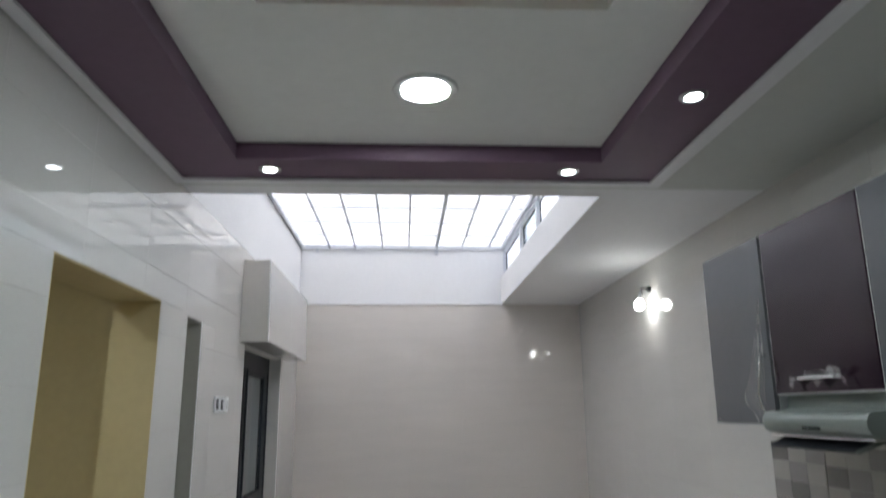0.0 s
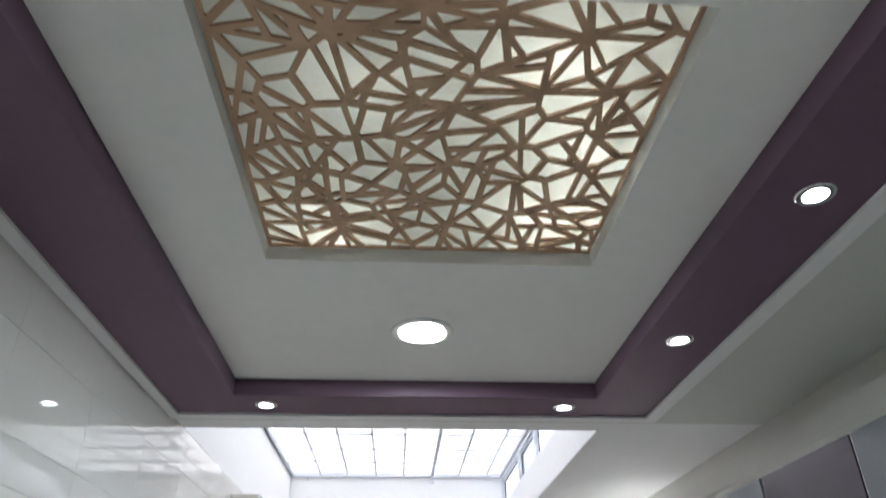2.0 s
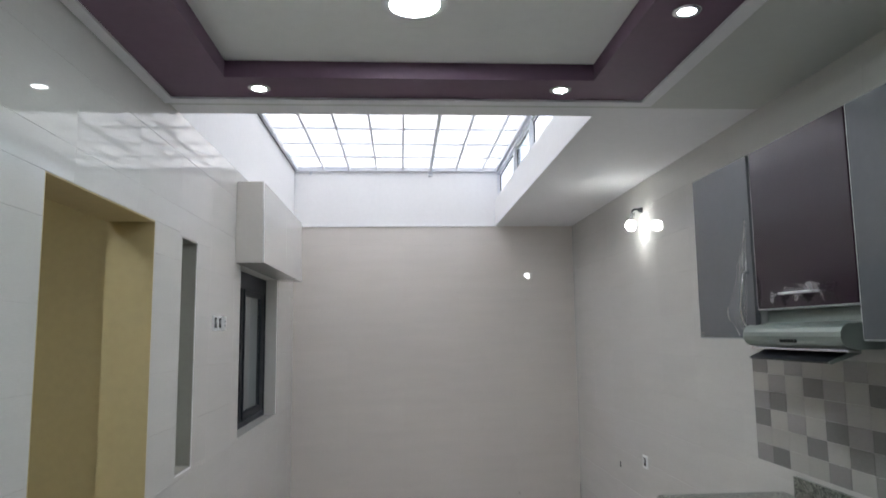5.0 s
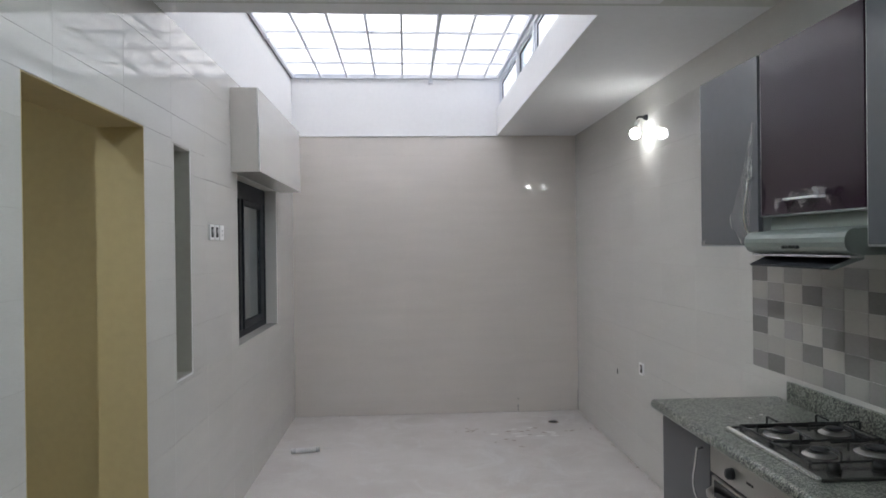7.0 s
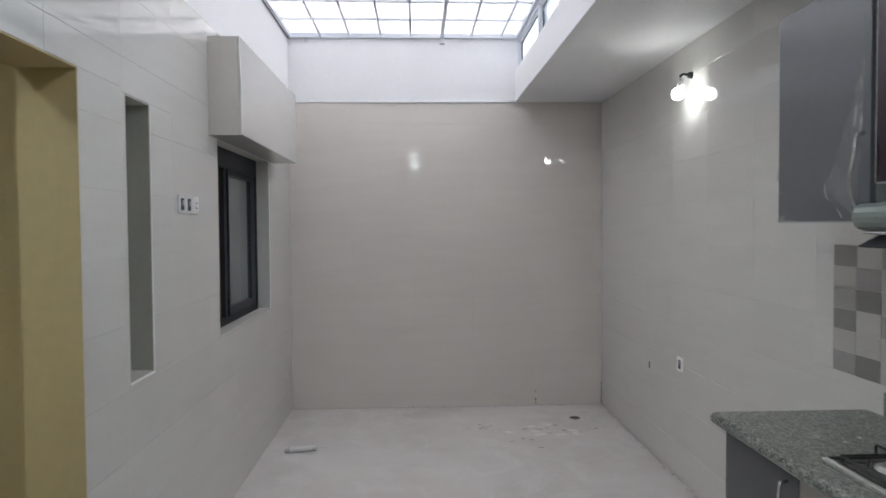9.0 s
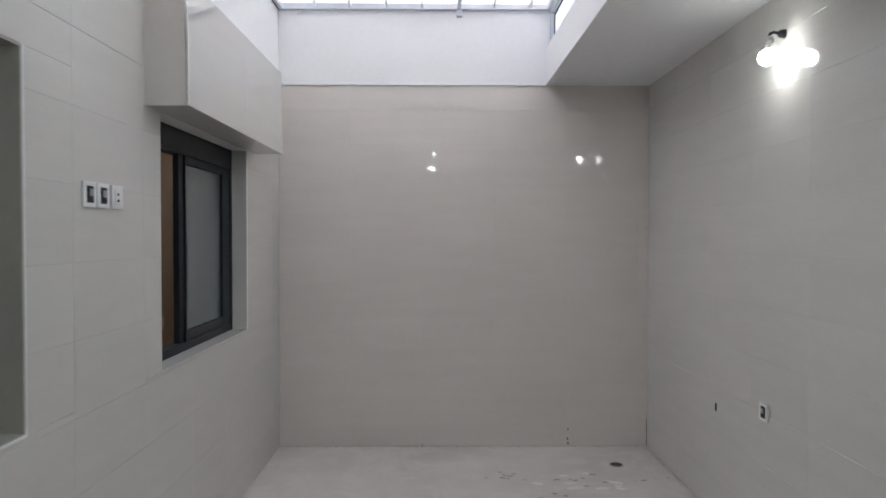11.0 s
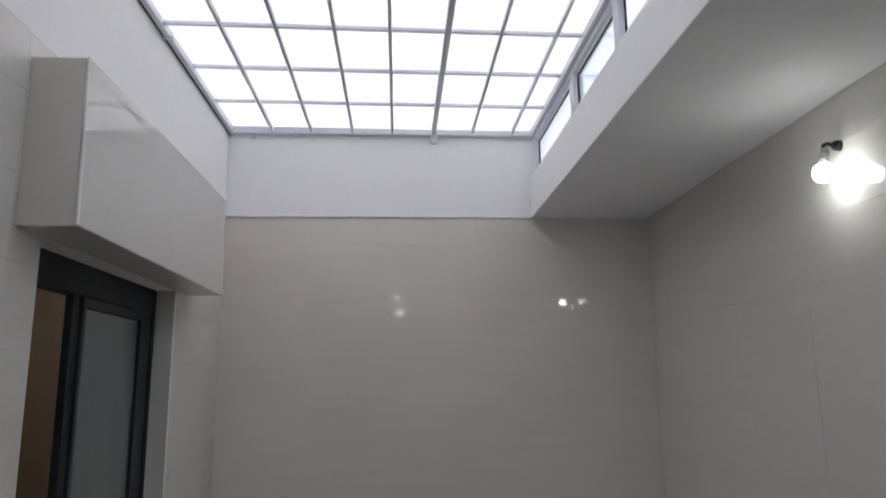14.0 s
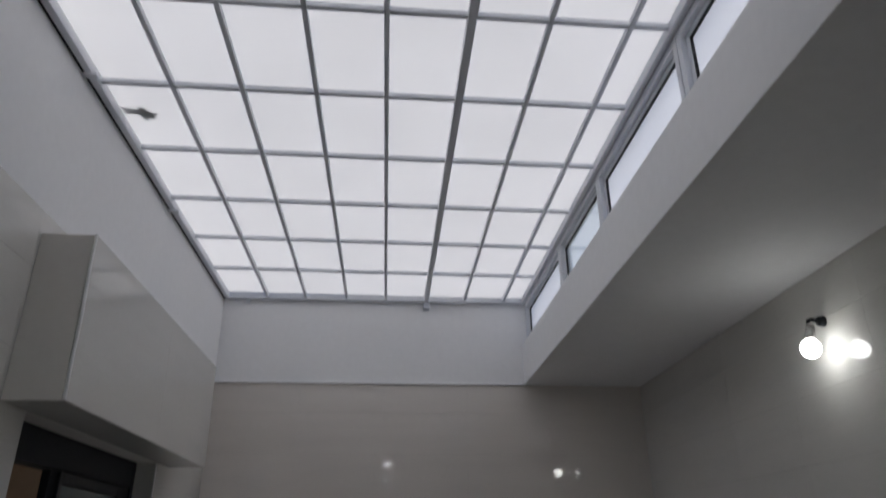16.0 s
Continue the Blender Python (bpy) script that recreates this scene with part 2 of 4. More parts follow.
def part(name, bm, material, parent=None, label="", smooth=False):
    ob = new(name, mesh_of(name, bm, material, smooth))
    if parent is not None:
        ob.parent = parent
    if label:
        tagged(ob, label)
    return ob


def thing(name, label, category, at=(0, 0, 0), group="", kind=""):
    """An Empty at a thing's base; parts are given in world metres and set back by its place."""
    ob = new(name)
    ob.location = at
    return tagged(ob, label, category, group, kind)


def sub(name, bm, material, parent, at=(0, 0, 0), label="", smooth=False):
    bmesh.ops.translate(bm, verts=list(bm.verts), vec=[-a for a in at])
    return part(name, bm, material, parent, label, smooth)


def structure(name, bm, material, label, category):
    return tagged(part(name, bm, material), label, category, kind="structure")


def cyl(bm, p, q, r, r2=None, seg=20, caps=True):
    p, q = Vector(p), Vector(q)
    d = q - p
    m = Matrix.Translation((p + q) / 2) @ d.to_track_quat("Z", "Y").to_matrix().to_4x4()
    bmesh.ops.create_cone(bm, cap_ends=caps, segments=seg, radius1=r, radius2=r if r2 is None else r2, depth=d.length, matrix=m)
    return bm


def tube(points, r, seg=10):
    """A round bar along points, with mitred bends."""
    bm = bmesh.new()
    pts = [Vector(p) for p in points]
    rings = []
    for i, p in enumerate(pts):
        d = (pts[min(i + 1, len(pts) - 1)] - pts[max(i - 1, 0)]).normalized()
        u = d.orthogonal().normalized() if i == 0 else (u - d * u.dot(d)).normalized()
        w = d.cross(u)
        rings.append([bm.verts.new(p + r * (u * math.cos(a) + w * math.sin(a))) for a in (2 * math.pi * k / seg for k in range(seg))])
    for a, b in zip(rings, rings[1:]):
        for k in range(seg):
            bm.faces.new((a[k], a[(k + 1) % seg], b[(k + 1) % seg], b[k]))
    bm.faces.new(rings[0])
    bm.faces.new(rings[-1][::-1])
    return bm


def lathe(profile, centre, seg=32):
    """Turns (radius, z) pairs round the upright through centre."""
    bm = bmesh.new()
    c = Vector(centre)
    rings = [[bm.verts.new(c + Vector((r * math.cos(2 * math.pi * k / seg), r * math.sin(2 * math.pi * k / seg), z))) for k in range(seg)] for r, z in profile]
    for a, b in zip(rings, rings[1:]):
        for k in range(seg):
            bm.faces.new((a[k], a[(k + 1) % seg], b[(k + 1) % seg], b[k]))
    bm.faces.new(rings[0])
    bm.faces.new(rings[-1])
    return bm


def extrude_profile(profile, axis_from, axis_to, axis="y"):
    """A closed (u, z) profile drawn along y (u is x) or along x (u is y)."""
    bm = bmesh.new()
    ends = []
    for a in (axis_from, axis_to):
        ends.append([bm.verts.new((u, a, z) if axis == "y" else (a, u, z)) for u, z in profile])
    n = len(profile)
    for k in range(n):
        bm.faces.new((ends[0][k], ends[0][(k + 1) % n], ends[1][(k + 1) % n], ends[1][k]))
    bm.faces.new(ends[0])
    bm.faces.new(ends[1][::-1])
    return bm


# ---- the plan ----
XR = 2.64            # right wall
YB, YN = 0.0, -10.4  # far and near end walls
ZC = 2.59            # ceiling and top of the tiling
ZS = 3.13            # underside of the skylight
YE = -3.375          # edge of the kitchen ceiling
ZW = 2.848           # top of that beam
XB = 1.90            # face of the beam under the high windows
DOOR = (-4.51, -3.63, 0.0, 2.055)
NICHE = (-3.28, -3.05, 0.97, 2.04)
WIN = (-2.118, -0.845, 0.960, 2.0205)
T = 0.010            # tile thickness


def minus(rect, holes):
    """The rectangles left of (u0, u1, v0, v1) when the holes are cut out."""
    left = [rect]
    for h in holes:
        nxt = []
        for a, b, c, d in left:
            x0, x1, y0, y1 = max(a, h[0]), min(b, h[1]), max(c, h[2]), min(d, h[3])
            if x0 >= x1 or y0 >= y1:
                nxt.append((a, b, c, d))
                continue
            if c < y0: nxt.append((a, b, c, y0))
            if y1 < d: nxt.append((a, b, y1, d))
            if a < x0: nxt.append((a, x0, y0, y1))
            if x1 < b: nxt.append((x1, b, y0, y1))
        left = nxt
    return left


# ---- structure ----
holes_l = [DOOR, WIN]
wl = boxes(*[(-0.185, -0.0016, a, b, c, d) for a, b, c, d in minus((YN, YB + 0.2, 0, ZC), holes_l + [NICHE])],
           (-0.185, -0.125, NICHE[0], NICHE[1], NICHE[2], NICHE[3]))
wall_left = structure("wall_left", wl, GROUT, "wall clad in glossy cream tiles with thin joints", "wall")
wall_back = structure("wall_back", boxes((-0.185, XR + 0.25, YB + 0.0016, YB + 0.2, 0, ZC)), GROUT, "end wall clad in glossy cream tiles", "wall")
wall_right = structure("wall_right", boxes((XR + 0.0016, XR + 0.2, YN, YB + T, 0, ZC + 0.27)), GROUT, "wall clad in glossy cream tiles beside the counter", "wall")
wall_near = structure("wall_near", boxes((-0.185, XR + 0.2, YN - 0.2, YN, 0, 3.0)), PLASTER, "plain painted end wall of the room", "wall")
structure("wall_upper", boxes((-0.185, 0.0, YE, YB, ZC, ZS + 0.10), (-0.185, XR + 0.25, YB, YB + 0.2, ZC, ZS + 0.10)), PLASTER,
          "white painted wall band under the skylight", "wall")
structure("trim_tile_edge", boxes((0.0, XB, YB - 0.012, YB, ZC - 0.004, ZC + 0.012), bevel=0.003), PLASTER, "white bead along the top of the tiles", "trim")
structure("wall_fascia", boxes((-0.185, XR + 0.2, YE - 0.12, YE, ZC, ZS + 0.10)), PLASTER, "white painted upstand at the edge of the lower ceiling", "wall")
structure("beam", boxes((XB, XR + T, YE, YB, ZC, ZW), bevel=0.004), PLASTER, "white painted beam and soffit under the high windows", "beam")

# tray ceiling
IX0, IX1, IY0, IY1 = 0.315, 1.778, -6.70, -3.855    # inner opening of the dark band
OX0, OX1, OY0, OY1 = 0.045, 2.05, -6.94, -3.63     # outer edge of the dark band
ZT = 2.648
PX0, PX1, PY0, PY1 = 0.590, 1.522, -5.752, -4.826  # hole of the lattice panel
structure("ceiling", boxes(*[(a, b, c, d, ZC, 2.80) for a, b, c, d in minus((-0.1, XR + 0.1, YN, YE - 0.12), [(IX0, IX1, IY0, IY1)])]), CEIL_GREY,
          "pale grey plasterboard ceiling", "ceiling")
structure("ceiling_tray", boxes(*[(a, b, c, d, ZT, 2.80) for a, b, c, d in minus((IX0, IX1, IY0, IY1), [(PX0, PX1, PY0, PY1)])],
                                (PX0 - 0.05, PX1 + 0.05, PY0 - 0.05, PY1 + 0.05, 2.86, 2.90),
                                (PX0 - 0.05, PX0, PY0, PY1, 2.80, 2.86), (PX1, PX1 + 0.05, PY0, PY1, 2.80, 2.86),
                                (PX0 - 0.05, PX1 + 0.05, PY0 - 0.05, PY0, 2.80, 2.86), (PX0 - 0.05, PX1 + 0.05, PY1, PY1 + 0.05, 2.80, 2.86)), CEIL,
          "raised white ceiling tray with a square recess", "ceiling")
structure("ceiling_band", boxes(*[(a, b, c, d, ZC - 0.010, ZC - 0.0005) for a, b, c, d in minus((OX0, OX1, OY0, OY1), [(IX0, IX1, IY0, IY1)])],
                                (IX0, IX0 + 0.004, IY0, IY1, ZC - 0.010, ZT - 0.0005), (IX1 - 0.004, IX1, IY0, IY1, ZC - 0.010, ZT - 0.0005),
                                (IX0 + 0.004, IX1 - 0.004, IY1 - 0.004, IY1, ZC - 0.010, ZT - 0.0005), (IX0 + 0.004, IX1 - 0.004, IY0, IY0 + 0.004, ZC - 0.010, ZT - 0.0005)),
          PURPLE_PAINT, "dark aubergine painted band round the ceiling tray", "ceiling")
structure("trim_cornice", boxes((0.001, OX0, OY0, OY1 + 0.055, ZC - 0.020, ZC - 0.0005), (OX1, OX1 + 0.058, OY0, OY1 + 0.055, ZC - 0.020, ZC - 0.0005),
                                (OX0, OX1, OY1, OY1 + 0.055, ZC - 0.020, ZC - 0.0005), (OX0, OX1, OY0 - 0.055, OY0, ZC - 0.020, ZC - 0.0005)), PLASTER,
          "narrow white moulding along the dark ceiling band", "trim")

# doorway and rooms beyond the left wall
structure("trim_doorway", boxes((-0.188, -0.0012, DOOR[1] - 0.006, DOOR[1] - 0.0005, 0.0, DOOR[3] - 0.006), (-0.188, -0.0012, DOOR[0] + 0.0005, DOOR[0] + 0.006, 0.0, DOOR[3] - 0.006),
                                (-0.188, -0.0012, DOOR[0] + 0.0005, DOOR[1] - 0.0005, DOOR[3] - 0.006, DOOR[3] - 0.0005)), YELLOW,
          "ochre painted lining of an open doorway", "doorway")
for name, d in (("wall_hall_1", (-1.35, -1.20, -6.2, -3.0, 0, ZC)), ("wall_hall_2", (-1.2, -0.186, -3.15, -3.0, 0, ZC)), ("wall_hall_3", (-1.2, -0.186, -6.2, -6.05, 0, ZC))):
    structure(name, boxes(d), YELLOW, "ochre painted wall of the hall beyond the doorway", "wall")
structure("ceiling_hall", boxes((-1.2, -0.186, -6.05, -3.15, 2.45, 2.55)), CEIL, "white hall ceiling", "ceiling")
for name, d in (("wall_bedroom_1", (-2.05, -1.90, -3.0, 0.5, 0, ZC)), ("wall_bedroom_2", (-1.9, -0.186, 0.3, 0.5, 0, ZC)), ("wall_bedroom_3", (-1.9, -1.35, -3.0, -2.9, 0, ZC))):
    structure(name, boxes(d), BROWN, "brown painted wall of the room behind the window", "wall")
structure("ceiling_bedroom", boxes((-1.9, -0.186, -2.99, 0.3, 2.45, 2.55)), CEIL, "white ceiling of the room behind the window", "ceiling")
structure("niche_lining", boxes((-0.124, -0.116, NICHE[0], NICHE[1], NICHE[2], NICHE[3]),
                                (-0.116, -0.001, NICHE[1] - 0.008, NICHE[1] - 0.0005, NICHE[2], NICHE[3]), (-0.116, -0.001, NICHE[0] + 0.0005, NICHE[0] + 0.008, NICHE[2], NICHE[3]),
                                (-0.116, -0.001, NICHE[0] + 0.008, NICHE[1] - 0.008, NICHE[3] - 0.008, NICHE[3] - 0.0005), (-0.116, -0.001, NICHE[0] + 0.008, NICHE[1] - 0.008, NICHE[2] + 0.0005, NICHE[2] + 0.008)),
          GREYPAINT, "grey lining of a tall narrow wall niche", "niche")

structure("niche_bead", boxes((-0.002, 0.003, NICHE[1] - 0.003, NICHE[1] + 0.004, NICHE[2], NICHE[3]), (-0.01, 0.004, NICHE[0], NICHE[1], NICHE[2] - 0.004, NICHE[2] + 0.004), bevel=0.0015), WHITEPL, "white bead along the edge of the niche", "trim")

# floor
floor = structure("floor", boxes((-2.05, XR + 0.2, YN - 0.2, 0.5, -0.15, -0.008)), GROUT, "floor bed under the pale tiles", "floor")

# ---- skylight ----
COLS = (0.034, 0.274, 0.514, 0.773, 1.022, 1.283, 1.530, 1.785, 1.908)
SKEW = 0.0165       # the cross bars run slightly out of square
ROWS_Y = [-0.038 - 0.4277 * k for k in range(8)] + [YE + 0.03]


def askew(bm):
    for v in bm.verts:
        v.co.y += (v.co.x - 1.0) * SKEW
    return bm


def build_skylight():
    s = thing("skylight", "gridded skylight of milky panes in grey aluminium bars", "skylight", (1.0, -1.7, ZS), kind="structure")
    at = (1.0, -1.7, ZS)
    for x in COLS[1:-1]:
        w = 0.014 if x == COLS[5] else 0.0085
        sub("bar", boxes((x - w, x + w, YE + 0.03, -0.03, ZS - (0.012 if w > 0.01 else 0.0), ZS + 0.022), bevel=0.002), ALU, s, at)
    for y in ROWS_Y[1:-1]:
        sub("bar", askew(boxes((0.03, XB + 0.04, y - 0.009, y + 0.009, ZS + 0.003, ZS + 0.0215), bevel=0.002)), ALU, s, at)
    for d in ((0.010, 0.034, YE, -0.002, ZS - 0.012, ZS + 0.03), (XB + 0.005, XB + 0.045, YE, -0.002, ZS - 0.012, ZS + 0.03),
              (0.034, XB + 0.005, -0.035, -0.002, ZS - 0.012, ZS + 0.03), (0.034, XB + 0.005, YE, YE + 0.035, ZS - 0.012, ZS + 0.03)):
        sub("edge_frame", boxes(d, bevel=0.003), ALU, s, at)
    # the shaded gap between frame and wall is drawn as a black strip
    sub("edge_gap", boxes((0.0005, 0.010, YE, -0.002, ZS - 0.010, ZS + 0.02)), BLACK, s, at, "black strip standing in for the dark gap")
    for y in (-2.26, -1.25, -3.1):
        sub("bracket", boxes((0.001, 0.05, y - 0.012, y + 0.012, ZS - 0.022, ZS - 0.012), bevel=0.002), ALU, s, at)
    sub("bracket", boxes((1.265, 1.305, -0.04, -0.001, ZS - 0.06, ZS - 0.012), bevel=0.003), ALU, s, at)
    sub("clip", boxes((0.14, 0.165, -0.02, -0.001, ZS - 0.04, ZS - 0.012), bevel=0.003), ALU, s, at)
    for i in range(8):
        for j in range(8):
            x0, x1, y1, y0 = COLS[i], COLS[i + 1], ROWS_Y[j], ROWS_Y[j + 1]
            sub("pane", askew(boxes((x0 + 0.002, x1 - 0.002, y0 + 0.002, y1 - 0.002, ZS + 0.0225, ZS + 0.0245))), MILKY, s, at)
    return s


build_skylight()


def build_debris():
    """A few curled scraps of leaf lying together on the roof pane."""
    rnd = random.Random(4)
    bm = bmesh.new()
    for cx, cy, lx, ly, a in ((0.114, -1.985, 0.036, 0.021, 8), (0.120, -1.990, 0.016, 0.042, -25), (0.068, -1.992, 0.034, 0.009, -14), (0.062, -2.008, 0.026, 0.008, 20), (0.140, -1.985, 0.020, 0.008, 12), (0.113, -1.962, 0.012, 0.016, 35)):
        ring = []
        for k in range(11):
            t = 2 * math.pi * k / 11
            r = 1 + rnd.uniform(-0.2, 0.2)
            u, v = lx * r * math.cos(t), ly * r * math.sin(t)
            ca, sa = math.cos(radians(a)), math.sin(radians(a))
            ring.append((cx + u * ca - v * sa, cy + u * sa + v * ca))
        lo = [bm.verts.new((x, y, ZS + 0.0250)) for x, y in ring]
        hi = [bm.verts.new((x, y, ZS + 0.032 + rnd.uniform(0, 0.006))) for x, y in ring]
        for k in range(11):
            bm.faces.new((lo[k], lo[(k + 1) % 11], hi[(k + 1) % 11], hi[k]))
        bm.faces.new(lo[::-1])
        bm.faces.new(hi)
    tagged(part("leaf_litter", bm, DEBRIS), "dark scrap of leaf litter lying on a roof pane", "debris")


build_debris()


def build_high_window(y0, y1, pane, label):
    """One light of the strip of windows over the beam."""
    at = (XB + 0.04, (y0 + y1) / 2, ZW + 0.001)
    w = thing("high_window", label, "window", at, "strip of high windows", "structure")
    x0, x1, z0, z1 = XB + 0.026, XB + 0.082, ZW + 0.001, ZS - 0.014
    f = 0.026
    for d in ((x0, x1, y0, y0 + f, z0, z1), (x0, x1, y1 - f, y1, z0, z1), (x0, x1, y0 + f, y1 - f, z0, z0 + f), (x0, x1, y0 + f, y1 - f, z1 - f, z1)):
        sub("frame", boxes(d, bevel=0.002), ALU, w, at)
    g = f + 0.020
    sx0, sx1 = x0 + 0.018, x0 + 0.036
    for d in ((sx0, sx1, y0 + f, y0 + g, z0 + f, z1 - f), (sx0, sx1, y1 - g, y1 - f, z0 + f, z1 - f), (sx0, sx1, y0 + g, y1 - g, z1 - g, z1 - f), (sx0, sx1, y0 + g, y1 - g, z0 + f, z0 + g)):
        sub("sash", boxes(d, bevel=0.002), ALU, w, at)
    f = g
    g = f + 0.004
    for d in ((sx0 + 0.003, sx0 + 0.012, y0 + f, y0 + g, z0 + f, z1 - f), (sx0 + 0.003, sx0 + 0.012, y1 - g, y1 - f, z0 + f, z1 - f), (sx0 + 0.003, sx0 + 0.012, y0 + g, y1 - g, z1 - g, z1 - f)):
        sub("gasket", boxes(d), BLACK, w, at, "black rubber seal")
    p = sub("pane", boxes((sx0 + 0.012, sx0 + 0.016, y0 + f, y1 - f, z0 + f, z1 - f)), pane, w, at)
    if pane is GLASS:
        p.visible_shadow = False
    return w


for y0, y1, pane, label in ((-0.985, -0.03, FROST, "narrow high window with frosted glass in grey aluminium"),
                            (-1.70, -0.99, GLASS, "high window with clear glass in grey aluminium"),
                            (-2.58, -1.705, FROST, "high sliding window with frosted glass in grey aluminium"),
                            (-3.34, -2.585, FROST, "high window with frosted glass at the ceiling edge")):
    build_high_window(y0, y1, pane, label)
structure("ground", boxes((-60, 60, -60, 60, -0.5, -0.2)), GROUT, "ground outside the house", "ground")
structure("roof_outside", boxes((XR + T, 7.0, YE - 3, 3.0, 2.60, 2.80)), PLASTER, "flat white roof terrace outside the high windows", "roof")


# ---- the window in the left wall ----
def build_window():
    y0, y1, z0, z1 = WIN
    at = (-0.12, (y0 + y1) / 2, z0)
    w = thing("window", "half-open sliding window in anthracite aluminium", "window", at, kind="structure")
    xa, xb = -0.150, -0.085
    for d in ((xa, xb, y0, y0 + 0.04, z0, z1), (xa, xb, y1 - 0.04, y1, z0, z1), (xa, xb, y0 + 0.04, y1 - 0.04, z0, z0 + 0.045), (xa, xb, y0 + 0.04, y1 - 0.04, z1 - 0.115, z1)):
        sub("frame", boxes(d, bevel=0.003), DARK_ALU, w, at)
    # sliding sash, pushed to the far side
    a, b, c, d = -1.676, y1 - 0.042, z0 + 0.047, z1 - 0.117
    sx0, sx1 = -0.118, -0.09
    sash = sub("sash", boxes((sx0, sx1, a, a + 0.112, c, d), (sx0, sx1, b - 0.125, b, c, d), (sx0, sx1, a + 0.112, b - 0.125, c, c + 0.050), (sx0, sx1, a + 0.112, b - 0.125, d - 0.040, d), bevel=0.003), DARK_ALU, w, at)
    part("pane", boxes((sx0 + 0.008 - at[0], sx0 + 0.014 - at[0], a + 0.107 - at[1], b - 0.12 - at[1], c + 0.046 - at[2], d - 0.035 - at[2])), WINGLASS, sash, "grey reflective glass")
    part("interlock", boxes((sx1 - at[0], sx1 + 0.012 - at[0], a + 0.055 - at[1], a + 0.075 - at[1], c - at[2], d - at[2]), bevel=0.003), DARK_ALU, sash)
    # tiled reveals and sill
    sub("sill", boxes((-0.084, 0.004, y0 + 0.0005, y1 - 0.0005, z0 - 0.004, z0 + 0.006), bevel=0.002), TILE, w, at, "pale tiled sill")
    sub("reveal", boxes((-0.084, -0.0005, y1 - 0.008, y1 - 0.0005, z0 + 0.006, z1)), TILE, w, at, "pale tiled reveal")
    sub("reveal", boxes((-0.084, -0.0005, y0 + 0.0005, y0 + 0.008, z0 + 0.006, z1)), TILE, w, at, "pale tiled reveal")
    sub("reveal_trim", boxes((-0.001, 0.004, y1 - 0.006, y1 + 0.004, z0, z1), bevel=0.0015), WHITEPL, w, at, "white corner bead")


build_window()


def build_shutter_box():
    y0, y1, z0, z1, x = -2.262, -0.645, 2.0215, 2.522, 0.171
    at = (0.0, (y0 + y1) / 2, z0)
    s = thing("shutter_box", "tiled roller shutter box over the window", "shutter box", at)

    def tapered(bm):
        """The box grows slightly shallower towards its top."""
        for v in bm.verts:
            v.co.x *= 1 - 0.05 * (v.co.z - z0) / (z1 - z0)
        return bm

    sub("body", tapered(boxes((0.001, x - 0.008, y0 + 0.008, y1 - 0.008, z0 + 0.008, z1 - 0.008))), GROUT, s, at)
    yc = -1.43
    for a, b in ((y0 + 0.002, yc - 0.0003), (yc + 0.0003, y1)):
        for c, d in ((z0, z1),):
            sub("tile", tapered(boxes((x - 0.008, x, a, b, c, d), bevel=0.0008)), TILE, s, at)
    sub("side_panel", tapered(boxes((0.001, x - 0.009, y0, y0 + 0.008, z0, z1), bevel=0.001)), TILE_DULL, s, at)
    sub("side_panel", tapered(boxes((0.001, x - 0.009, y1 - 0.008, y1, z0, z1), bevel=0.001)), TILE, s, at)
    sub("underside", tapered(boxes((0.001, x - 0.0085, y0 + 0.0085, y1 - 0.0085, z0, z0 + 0.008))), TILE, s, at)
    sub("top", tapered(boxes((0.001, x - 0.0085, y0 + 0.0085, y1 - 0.0085, z1 - 0.008, z1))), TILE, s, at)
    sub("corner_bead", tapered(tube([(x - 0.002, y0 - 0.001, z0 + 0.001), (x - 0.002, y0 - 0.001, z0 + 0.12), (x + 0.001, y0 - 0.001, (z0 + z1) / 2), (x - 0.003, y0 - 0.001, z1 - 0.1), (x - 0.001, y0 - 0.001, z1)], 0.005)), WHITEPL, s, at, "white corner bead")


build_shutter_box()


